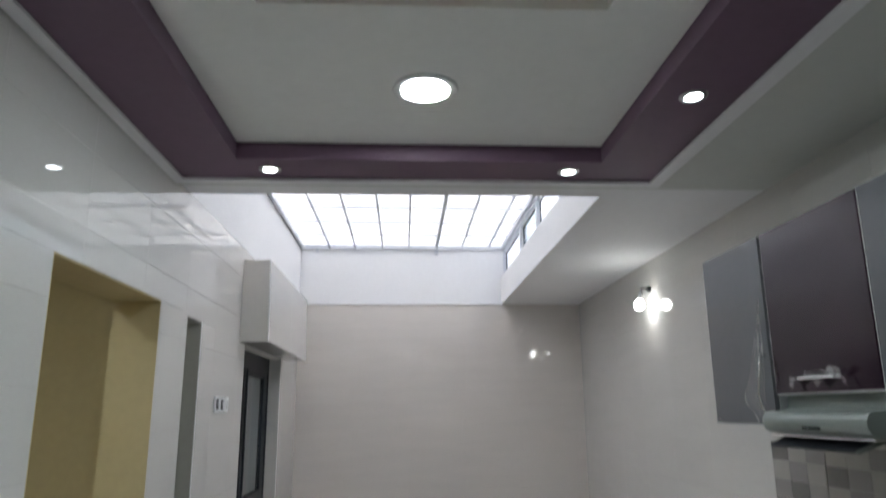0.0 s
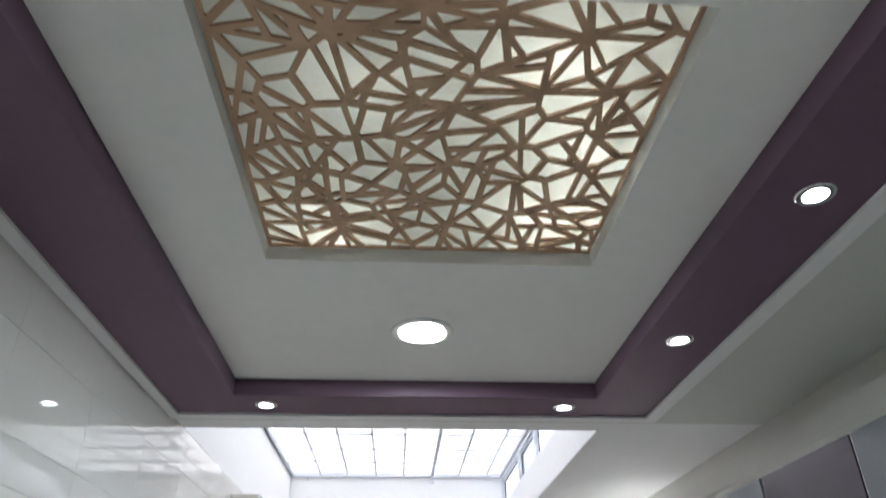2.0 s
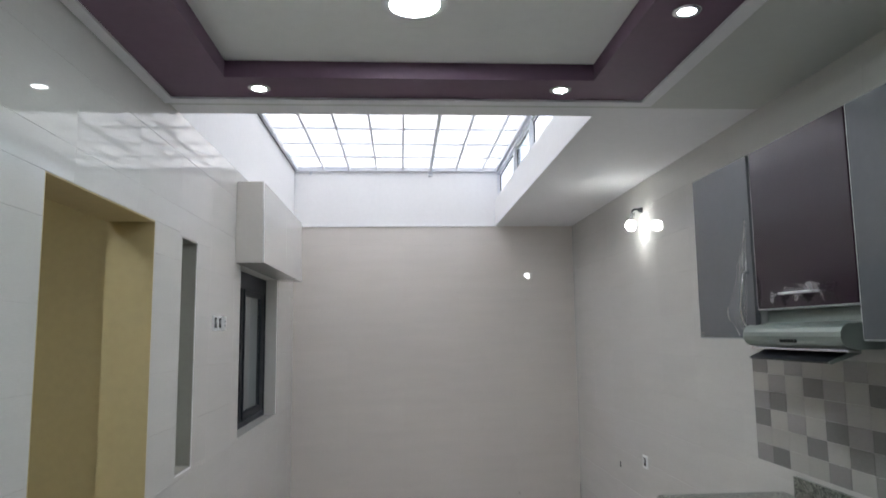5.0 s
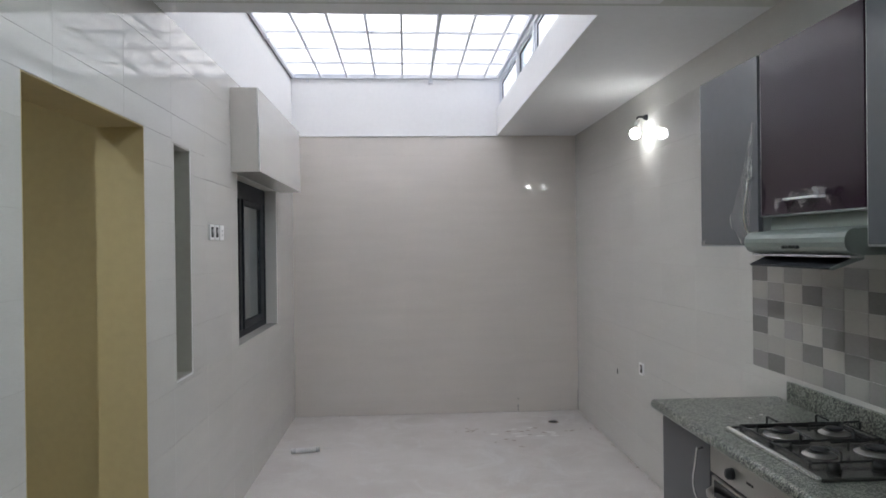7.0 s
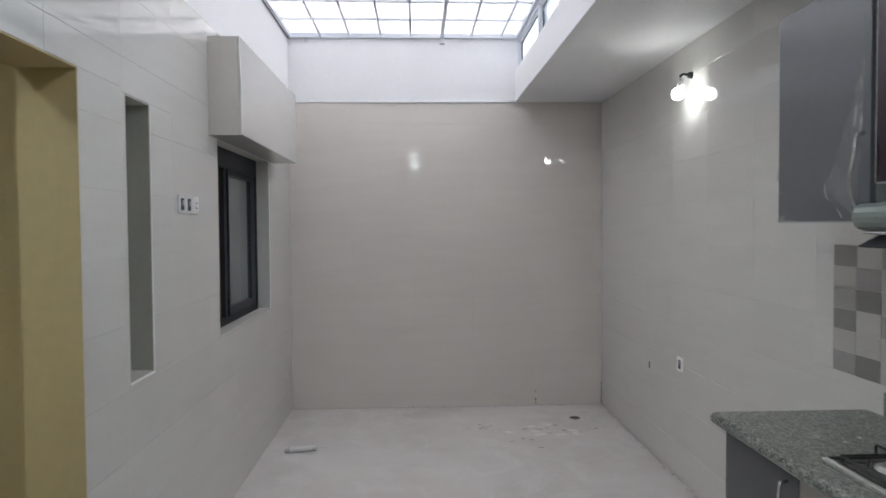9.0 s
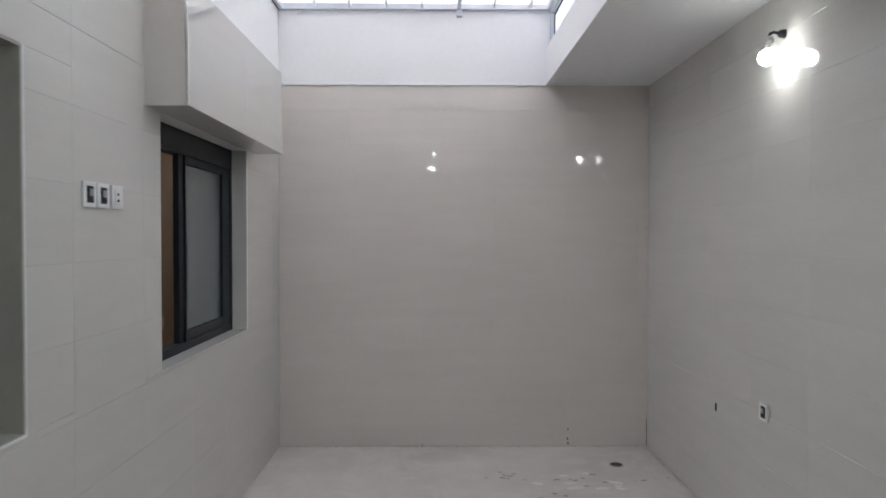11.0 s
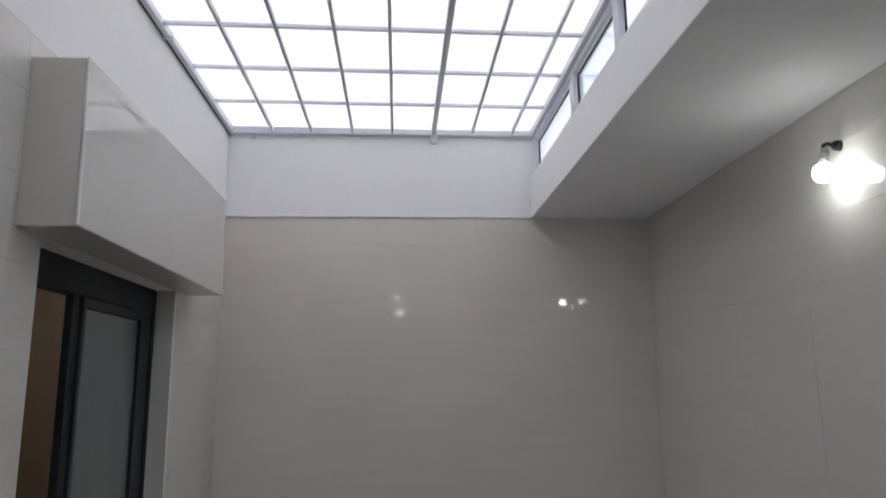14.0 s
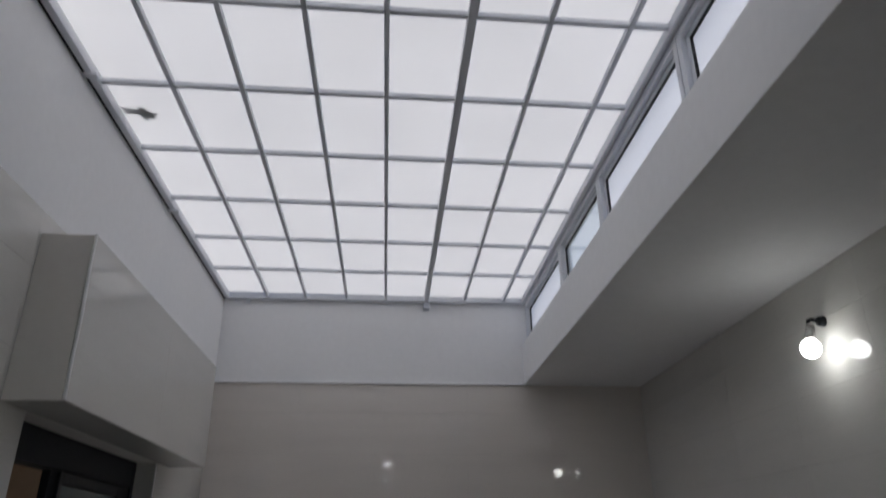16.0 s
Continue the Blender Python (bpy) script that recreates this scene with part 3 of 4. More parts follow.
# ---- ceiling lights ----
def build_lattice():
    """An ornamental panel: a square split at random by straight cuts into cells, with a bar left along each cut."""
    rnd = random.Random(12)
    x0, x1, y0, y1 = PX0 + 0.004, PX1 - 0.004, PY0 + 0.004, PY1 - 0.004
    z0, z1 = 2.688, 2.696
    at = ((x0 + x1) / 2, (y0 + y1) / 2, z0)
    th = thing("backlit_ceiling_light", "square backlit ceiling panel with a random brown lattice", "ceiling light", at)

    def clip(poly, px, py, nx, ny):
        out = []
        for (ax, ay), (bx, by) in zip(poly, poly[1:] + poly[:1]):
            da, db = (ax - px) * nx + (ay - py) * ny, (bx - px) * nx + (by - py) * ny
            if da >= 0: out.append((ax, ay))
            if da * db < 0:
                t = da / (da - db)
                out.append((ax + (bx - ax) * t, ay + (by - ay) * t))
        return out

    def area(p):
        return abs(sum(a[0] * b[1] - b[0] * a[1] for a, b in zip(p, p[1:] + p[:1]))) / 2

    def tidy(p):
        return [a for a, b in zip(p, p[1:] + p[:1]) if math.hypot(a[0] - b[0], a[1] - b[1]) > 0.0015]

    def stout(p, least):
        """Large enough, and no sliver."""
        if len(p) < 3 or area(p) < least:
            return False
        return area(p) / sum(math.hypot(a[0] - b[0], a[1] - b[1]) for a, b in zip(p, p[1:] + p[:1])) ** 2 > 0.0225

    # irregular cells round scattered points, then straight bars laid across a few of them each
    sites = []
    while len(sites) < 72:
        c = (rnd.uniform(x0, x1), rnd.uniform(y0, y1))
        if all(math.hypot(c[0] - q[0], c[1] - q[1]) > 0.05 for q in sites):
            sites.append(c)
    cells = []
    for c in sites:
        p = [(x0, y0), (x1, y0), (x1, y1), (x0, y1)]
        for q in sites:
            if q != c:
                p = clip(p, (c[0] + q[0]) / 2, (c[1] + q[1]) / 2, c[0] - q[0], c[1] - q[1])
        cells.append(tidy(p))
    for k in range(3000):
        home = max(rnd.sample(cells, 8), key=area)
        if len(cells) > 250 or max(area(p) for p in cells) < 0.003:
            break
        hx, hy = rnd.choice(home)
        cx, cy = sum(v[0] for v in home) / len(home), sum(v[1] for v in home) / len(home)
        ang = math.atan2(cy - hy, cx - hx) + rnd.gauss(0, 0.3)
        nx, ny, reach = -math.sin(ang), math.cos(ang), rnd.choice((0.0, 0.05, 0.09, 0.13))
        nxt = []
        for p in cells:
            two = [tidy(clip(p, hx, hy, nx, ny)), tidy(clip(p, hx, hy, -nx, -ny))]
            near = math.hypot(sum(v[0] for v in p) / len(p) - hx, sum(v[1] for v in p) / len(p) - hy) < reach
            if (p is home or near) and area(p) > 0.0020 and stout(two[0], 0.0006) and stout(two[1], 0.0006):
                nxt += two
            else:
                nxt.append(p)
        cells = nxt
    done = cells
    bm = bmesh.new()
    for p in done:
        # orientation
        if sum(a[0] * b[1] - b[0] * a[1] for a, b in zip(p, p[1:] + p[:1])) < 0:
            p = p[::-1]
        inner = p
        for (ax, ay), (bx, by) in zip(p, p[1:] + p[:1]):
            L = math.hypot(bx - ax, by - ay)
            if L < 0.002:
                continue
            nx, ny = -(by - ay) / L, (bx - ax) / L
            edge = (min(abs(ax - x0), abs(ax - x1)) < 1e-5 and abs(ax - bx) < 1e-5) or (min(abs(ay - y0), abs(ay - y1)) < 1e-5 and abs(ay - by) < 1e-5)
            w = 0.009 if edge else rnd.choice((0.0054, 0.0062, 0.0072, 0.0092))
            inner = clip(inner, ax + nx * w, ay + ny * w, nx, ny)
            if len(inner) < 3:
                break
        # sharp corners of the openings are cut blunt
        for (zx, zy), (ax, ay), (bx, by) in zip(inner[-1:] + inner[:-1], inner, inner[1:] + inner[:1]):
            u, v = Vector((zx - ax, zy - ay)), Vector((bx - ax, by - ay))
            if u.length > 1e-6 and v.length > 1e-6 and u.angle(v) < 1.15:
                d = (u.normalized() + v.normalized()).normalized()
                inner = clip(inner, ax + d.x * 0.006, ay + d.y * 0.006, d.x, d.y)
        inner = [a for a, b in zip(inner, inner[1:] + inner[:1]) if math.hypot(a[0] - b[0], a[1] - b[1]) > 2e-4]
        if len(inner) < 3 or area(inner) < 4e-5:
            lo, hi = [bm.verts.new((x, y, z0)) for x, y in p], [bm.verts.new((x, y, z1)) for x, y in p]
            bm.faces.new(lo[::-1])
            bm.faces.new(hi)
            continue
        # ring between the cell and its opening: quads by nearest walk
        n = len(inner)
        for z, flip in ((z0, True), (z1, False)):
            outer_v = [bm.verts.new((x, y, z)) for x, y in p]
            inner_v = [bm.verts.new((x, y, z)) for x, y in inner]
            edges = [bm.edges.new((outer_v[k], outer_v[(k + 1) % len(p)])) for k in range(len(p))]
            edges += [bm.edges.new((inner_v[k], inner_v[(k + 1) % n])) for k in range(n)]
            bmesh.ops.triangle_fill(bm, use_beauty=True, edges=edges)
        lo, hi = [bm.verts.new((x, y, z0)) for x, y in inner], [bm.verts.new((x, y, z1)) for x, y in inner]
        for k in range(n):
            bm.faces.new((lo[k], lo[(k + 1) % n], hi[(k + 1) % n], hi[k]))
    sub("lattice", bm, LATTICE, th, at, "brown board lattice")
    sub("diffuser", boxes((x0, x1, y0, y1, z1 + 0.012, z1 + 0.016)), ACRYL, th, at, "opal acrylic sheet")
    for x, y, k in ((0.77, -4.92, 1.0), (1.37, -4.97, 1.15), (0.88, -5.45, 0.7), (1.29, -5.54, 1.05), (1.38, -5.27, 0.85)):
        sub("led", lathe([(0.030 * k, 0.0), (0.034 * k, 0.01), (0.03 * k, 0.03)], (x, y, 2.812)), LED, th, at, "warm glowing lamp")
    return th


build_lattice()


def build_round_light(x, y, z, size=1.0):
    at = (x, y, z)
    th = thing("round_ceiling_light", "glowing round white recessed ceiling light, real over the kitchen, added elsewhere", "ceiling light", at, "round lights on the centre line")
    sub("rim", lathe([(size * r, h) for r, h in ((0.097, 0.0), (0.104, -0.001), (0.105, -0.006), (0.102, -0.009), (0.097, -0.008))], at, 48), WHITEPL, th, at, smooth=True)
    sub("diffuser", lathe([(size * r, h) for r, h in ((0.0965, -0.002), (0.0955, -0.0075), (0.06, -0.0085))], at, 48), LAMP_DISC, th, at, "glowing white diffuser")


for y in (-4.352, -6.24):
    build_round_light(1.047, y, ZT, 1.04)
# unseen lamps added to brighten the hall and the room behind the window
build_round_light(-0.55, -4.9, 2.45, 1.08)
build_round_light(-1.05, -0.55, 2.45, 0.6)


def build_spot(x, y):
    z = ZC - 0.010
    at = (x, y, z)
    th = thing("downlight", "small round glowing recessed spot in the dark band", "ceiling light", at, "spots in the dark ceiling band")
    sub("rim", lathe([(0.033, 0.0), (0.046, -0.0005), (0.047, -0.003), (0.042, -0.006), (0.034, -0.005)], at), CHROME, th, at, "bright metal rim", True)
    sub("lens", lathe([(0.034, -0.001), (0.0335, -0.0045), (0.02, -0.006)], at), LAMP_SPOT, th, at, "glowing lens")


for x, y in ((0.430, -3.745), (1.662, -3.753), (1.898, -4.47), (1.912, -5.304), (1.905, -6.14)):
    build_spot(x, y)


# ---- wall lamp ----
def build_wall_lamp():
    at = (XR, -1.93, 2.40)
    th = thing("wall_lamp", "bracket wall lamp with one bare glowing bulb", "wall lamp", at)
    m = bmesh.new()
    cyl(m, (XR, -1.93, 2.40), (XR - 0.022, -1.93, 2.40), 0.020, 0.016)
    sub("mount", m, DARK_ALU, th, at, "dark round rose", True)
    sub("stem", tube([(XR - 0.02, -1.93, 2.40), (XR - 0.05, -1.935, 2.405), (XR - 0.07, -1.945, 2.395), (XR - 0.075, -1.95, 2.38)], 0.007), DARK_ALU, th, at, "dark knuckle joint", True)
    for bx, by, bz, dx, dy, dz in LAMP_HEADS:
        c, d = Vector((bx, by, bz)), Vector((dx, dy, dz)).normalized()
        sub("arm", tube([(XR - 0.075, -1.95, 2.38), c - d * 0.075], 0.006), CHROME, th, at, "", True)
        m = bmesh.new()
        cyl(m, c - d * 0.085, c - d * 0.030, 0.014, 0.0205, 24)
        cyl(m, c - d * 0.095, c - d * 0.085, 0.012, 0.014, 24)
        sub("holder", m, SATIN, th, at, "satin metal cup", True)
        m = bmesh.new()
        bmesh.ops.create_uvsphere(m, u_segments=24, v_segments=12, radius=0.035, matrix=Matrix.Translation(c))
        sub("bulb", m, BULB, th, at, "glowing bulb", True)


LAMP_HEADS = ((2.548, -1.96, 2.288, -0.25, -0.1, -1.0),)
build_wall_lamp()


# ---- switches and outlets ----
def build_plate(name, x, y, z, face, label, dark, body=WHITEPL):
    """A square wall plate facing +x or -x with a dark socket well or a rocker."""
    s = 1 if face > 0 else -1
    at = (x, y, z)
    th = thing(name, label, name.replace("_", " "), at, "wall plates")
    def bx(x0, x1, *r):
        return boxes((min(x + s * x0, x + s * x1), max(x + s * x0, x + s * x1), *r), bevel=0.0015)
    sub("plate", bx(0.0, 0.009, y - 0.040, y + 0.040, z - 0.041, z + 0.041), body, th, at)
    sub("insert", bx(0.0088, 0.0112, y - 0.021, y + 0.021, z - 0.027, z + 0.027), BLACK if dark else WHITEPL, th, at, "dark socket insert" if dark else "")
    if dark:
        sub("rocker", bx(0.0112, 0.0135, y - 0.008, y + 0.014, z - 0.006, z + 0.018), CARCASS, th, at)
    else:
        for dz in (-0.012, 0.010):
            sub("pin_hole", bx(0.0112, 0.0122, y - 0.006, y + 0.006, z + dz - 0.004, z + dz + 0.004), BLACK, th, at)
    return th


build_plate("wall_socket", 0.0, -2.704, 1.653, 1, "white wall socket with a dark insert", True)
build_plate("wall_socket", 0.0, -2.613, 1.653, 1, "white wall socket with a dark insert", True)
build_plate("light_switch", 0.0, -2.512, 1.653, 1, "white wall switch plate", False)
build_plate("wall_socket", XR, -1.785, 0.706, -1, "white wall socket with a dark well low on the tiles", True)
build_plate("wall_socket", -0.985, 0.30, 0.86, 1, "small tan socket on the brown wall", True, TANPL).rotation_euler = (0, 0, radians(-90))
tagged(part("pipe_stub", boxes((XR - 0.003, XR + 0.01, -1.238, -1.220, 0.570, 0.612), bevel=0.002), BLACK), "dark open hole of a pipe in the tiles", "pipe hole")


# ---- upper cabinets ----
XU = 2.300


def handle_at(x, y, z0, z1, bow, parent, at, material=CHROME):
    pts = [(x, y, z0), (x - 0.022, y, z0 + 0.004)]
    for k in range(1, 8):
        t = k / 8
        pts.append((x - 0.024 - bow * math.sin(math.pi * t), y + 0.010 * math.sin(2 * math.pi * t), z0 + (z1 - z0) * t))
    pts += [(x - 0.022, y, z1 - 0.004), (x, y, z1)]
    return sub("handle", tube(pts, 0.0045), material, parent, at, "wavy bright metal handle", True)


def build_upper(y0, y1, z0, z1, door, label, handle_y=None):
    at = (XR, (y0 + y1) / 2, z0)
    th = thing("wall_cabinet", label, "cabinet", at, "wall cabinets")
    sub("body", boxes((XU + 0.019, XR - 0.0005, y0 + 0.001, y1 - 0.001, z0, z1), bevel=0.001), CARCASS, th, at)
    d = sub("door", boxes((XU, XU + 0.018, y0 + 0.002, y1 - 0.002, z0 + 0.001, z1 - 0.001), bevel=0.0015), door, th, at)
    sub("edge_strip", boxes((XU + 0.001, XU + 0.017, y1 - 0.0018, y1 + 0.0004, z0 + 0.001, z1 - 0.001)), WHITEPL, th, at, "thin pale edge strip")
    sub("bottom_strip", boxes((XU + 0.001, XU + 0.017, y0 + 0.002, y1 - 0.002, z0 - 0.004, z0 + 0.0008)), CARCASS, th, at, "thin grey edge strip")
    if handle_y is not None:
        handle_at(XU, handle_y, z0 + 0.04, z0 + 0.245, 0.012, th, at)
    return th


def build_film(name, corners, seed, label, sag, n=18, m=14, material=None):
    """A crumpled plastic sheet over four corners, hanging free of the face behind it."""
    rnd = random.Random(seed)
    a, b, c, d = [Vector(v) for v in corners]
    bm = bmesh.new()
    off = rnd.uniform(0, 50)
    grid = []
    for i in range(n + 1):
        row = []
        for j in range(m + 1):
            u, v = i / n, j / m
            p = a.lerp(b, u).lerp(d.lerp(c, u), v)
            k = abs(noise.noise((p.y * 22 + off, p.z * 14, 1.7))) + 0.4 * noise.noise((p.y * 60, p.z * 60 + off, 3.1))
            row.append(bm.verts.new(p + Vector((-sag * (0.15 + k) * (0.25 + v), 0.006 * noise.noise((p.y * 30, p.z * 30, off)), 0.01 * noise.noise((p.z * 40, p.y * 20, off))))))
        grid.append(row)
    for i in range(n):
        for j in range(m):
            bm.faces.new((grid[i][j], grid[i + 1][j], grid[i + 1][j + 1], grid[i][j + 1]))
    ob = part(name, bm, material or FILM, smooth=True)
    so = ob.modifiers.new("thickness", "SOLIDIFY")
    so.thickness = 0.0006
    tagged(ob, label, "plastic film")
    return ob


build_upper(-4.005, -3.522, 1.552, 2.238, GREYLAM, "grey foil-covered wall cabinet with peeling protective film", -3.975)
build_upper(-4.585, -4.022, 1.656, 2.238, PURLAM, "aubergine wall cabinet over the cooker hood")
build_upper(-5.180, -4.590, 1.552, 2.238, GREYLAM, "grey wall cabinet beside the aubergine one")
build_film("plastic_film", ((XU - 0.002, -3.990, 2.00), (XU - 0.002, -3.978, 2.00), (XU - 0.004, -3.815, 1.645), (XU - 0.004, -3.955, 1.560)), 3, "loose clear plastic film peeling off the grey door", 0.012)
for points, r in (([(XU - 0.006, -3.976, 1.985), (XU - 0.010, -3.958, 1.90), (XU - 0.010, -3.948, 1.82)], 0.0016), ([(XU - 0.008, -3.812, 1.675), (XU - 0.010, -3.808, 1.645), (XU - 0.010, -3.822, 1.622), (XU - 0.010, -3.846, 1.612)], 0.0024),
                  ([(XU - 0.008, -3.846, 1.611), (XU - 0.010, -3.872, 1.588), (XU - 0.008, -3.892, 1.562)], 0.0012), ([(XU - 0.012, -3.988, 2.00), (XU - 0.014, -3.980, 1.93), (XU - 0.014, -3.986, 1.86), (XU - 0.012, -3.978, 1.80)], 0.0022)):
    tagged(part("film_fold", tube(points, r, 6), FOLD, smooth=True), "bright folded edge of loose plastic film", "plastic film", "folds of the peeling film")
for k, (corners, n, m, sag) in enumerate(((((-4.23, 1.706), (-4.33, 1.702), (-4.30, 1.722), (-4.25, 1.730)), 10, 8, 0.03), (((-4.31, 1.704), (-4.43, 1.700), (-4.452, 1.722), (-4.345, 1.734)), 12, 8, 0.035),
                                          (((-4.145, 1.710), (-4.205, 1.708), (-4.180, 1.680), (-4.165, 1.660)), 8, 8, 0.025), (((-4.275, 1.700), (-4.345, 1.698), (-4.318, 1.674), (-4.308, 1.672)), 8, 8, 0.02),
                                          (((-4.425, 1.704), (-4.445, 1.702), (-4.458, 1.668), (-4.452, 1.666)), 5, 8, 0.015))):
    build_film("film_scrap", [(XU - 0.016, y, z) for y, z in corners], 8 + 7 * k, "crumpled plastic wrapping on the aubergine door", sag, n, m, WRAP)
tagged(part("wrapped_handle", tube([(XU, -4.20, 1.704), (XU - 0.02, -4.205, 1.704), (XU - 0.022, -4.30, 1.703), (XU - 0.02, -4.395, 1.702), (XU, -4.40, 1.702)], 0.004), WHITEPL, smooth=True), "white wrapped bar handle on the aubergine door", "handle")


tagged(part("tape_scrap", boxes((XU - 0.0012, XU - 0.0002, -3.56, -3.525, 1.554, 1.574), (XU - 0.0012, XU - 0.0002, -3.64, -3.562, 1.553, 1.558)), WRAP), "torn scrap of film on the cabinet corner", "plastic film")
tagged(part("cable_loop", tube([(XU + 0.012, -3.5215, 1.735), (XU + 0.012, -3.508, 1.730), (XU + 0.012, -3.498, 1.715), (XU + 0.012, -3.498, 1.698), (XU + 0.012, -3.508, 1.683), (XU + 0.012, -3.5215, 1.680)], 0.003), CARCASS, smooth=True), "small grey cable loop at the cabinet side", "cable")


def build_hood():
    y0, y1 = -4.583, -4.02
    at = (XR, (y0 + y1) / 2, 1.50)
    th = thing("cooker_hood", "slim greenish silver cooker hood under the cabinet", "cooker hood", at)
    prof = [(XR - 0.004, 1.665), (2.340, 1.665), (2.337, 1.622), (2.315, 1.616), (2.290, 1.614)]
    for k in range(9):
        a = radians(70 + k * 23)
        prof.append((2.268 + 0.030 * math.cos(a), 1.578 + 0.036 * math.sin(a)))
    prof += [(2.290, 1.538), (XR - 0.004, 1.538)]
    sub("body", extrude_profile(prof, y0, y1), HOODMET, th, at)
    sub("chin", boxes((2.262, 2.30, y0 + 0.01, y1 - 0.01, 1.530, 1.5375), bevel=0.002), CHROME, th, at, "bright metal strip")
    sub("visor", extrude_profile([(2.256, 1.500), (2.260, 1.495), (2.352, 1.526), (2.352, 1.5375), (2.336, 1.5375)], -4.488, y1 - 0.002), DARK_ALU, th, at, "dark tilting visor")
    sub("visor_edge", extrude_profile([(2.254, 1.500), (2.258, 1.493), (2.354, 1.525), (2.354, 1.5372), (2.342, 1.5372)], -4.4978, -4.4885), HOODMET, th, at, "pale metal end of the visor")
    for k in range(5):
        y = -4.272 - k * 0.020
        m = bmesh.new()
        cyl(m, (2.245, y, 1.562), (2.236, y, 1.560), 0.0055, seg=12)
        sub("button", m, BLACK, th, at)
    th.location.z -= 0.014


build_hood()


# ---- counter and base units ----
WORKTOP = 0.89
worktop = thing("worktop", "speckled grey-green granite worktop with an upstand", "worktop", (XR, -4.6, 0.86))
nose = [(XR - 0.0005, 0.86), (2.10, 0.86)] + [(2.098 - 0.018 * math.sin(radians(a)), 0.88 - 0.020 * math.cos(radians(a))) for a in range(10, 180, 20)] + [(2.10, 0.90), (XR - 0.0005, 0.90)]
sub("slab", extrude_profile(nose, -5.90, -3.495), GRANITE, worktop, (XR, -4.6, 0.86))
sub("upstand", boxes((XR - 0.020, XR - 0.0005, -5.90, -3.61, 0.9005, 0.988), bevel=0.003), GRANITE, worktop, (XR, -4.6, 0.86))


worktop.location.z -= 0.90 - WORKTOP


def build_base(y0, y1, label, handle_y):
    at = (2.4, (y0 + y1) / 2, 0.0)
    th = thing("base_cabinet", label, "cabinet", at, "base cabinets")
    sub("body", boxes((2.139, XR - 0.002, y0 + 0.001, y1 - 0.001, 0.10, 0.849)), CARCASS, th, at)
    sub("plinth", boxes((2.18, XR - 0.002, y0 + 0.001, y1 - 0.001, 0.0, 0.0995)), BLACK, th, at)
    sub("door", boxes((2.120, 2.138, y0 + 0.002, y1 - 0.002, 0.102, 0.835), bevel=0.0015), DARKLAM, th, at)
    sub("edge_strip", boxes((2.121, 2.137, y1 - 0.0018, y1 + 0.0006, 0.102, 0.835)), WHITEPL, th, at, "thin pale edge strip")
    handle_at(2.120, handle_y, 0.61, 0.805, 0.012, th, at)


build_base(-3.985, -3.527, "dark grey base cabinet at the end of the counter", -3.925)
build_base(-5.20, -4.605, "dark grey base cabinet beyond the oven", -5.1)
build_base(-5.80, -5.205, "dark grey base cabinet under the worktop", -5.3)


def build_oven():
    y0, y1 = -4.60, -3.992
    at = (2.4, (y0 + y1) / 2, 0.10)
    th = thing("oven", "built-in oven with a steel control panel", "oven", at)
    sub("body", boxes((2.142, XR - 0.002, y0 + 0.002, y1 - 0.002, 0.10, 0.845)), CARCASS, th, at)
    sub("plinth", boxes((2.18, XR - 0.002, y0 + 0.002, y1 - 0.002, 0.0, 0.0995)), BLACK, th, at)
    sub("control_panel", boxes((2.116, 2.141, y0 + 0.004, y1 - 0.004, 0.742, 0.838), bevel=0.002), STEEL, th, at, "brushed steel control panel")
    sub("gap", boxes((2.128, 2.1415, y0 + 0.004, y1 - 0.004, 0.728, 0.7415)), BLACK, th, at)
    for y in (-4.168, -4.450):
        m = bmesh.new()
        cyl(m, (2.116, y, 0.787), (2.092, y, 0.787), 0.021, 0.017, 24)
        bmesh.ops.bevel(m, geom=[e for e in m.edges if len(e.link_faces) == 2 and e.calc_face_angle() > 1], offset=0.003, segments=2, affect="EDGES")
        k = sub("knob", m, BLACK, th, at, "dark round knob", True)
    for i, w in enumerate((0.010, 0.008, 0.006, 0.009)):
        sub("maker_mark", boxes((2.1150, 2.1165, -4.262 - i * 0.011 - w, -4.262 - i * 0.011, 0.785, 0.793)), BLACK, th, at)
    door = sub("oven_door", boxes((2.120, 2.141, y0 + 0.004, y1 - 0.004, 0.11, 0.727), bevel=0.003), STEEL, th, at)
    sub("window", boxes((2.1165, 2.1205, y0 + 0.045, y1 - 0.030, 0.20, 0.718), bevel=0.001), OVENGLASS, th, at, "black glass")
    sub("handle", tube([(2.12, y1 - 0.012, 0.680), (2.098, y1 - 0.030, 0.678)] + [(2.086 - 0.010 * math.sin(math.pi * k / 6), y1 - 0.06 - 0.49 * k / 6, 0.674) for k in range(7)] + [(2.098, y0 + 0.030, 0.678), (2.12, y0 + 0.012, 0.680)], 0.010), STEEL, th, at, "steel bar handle", True)


build_oven()


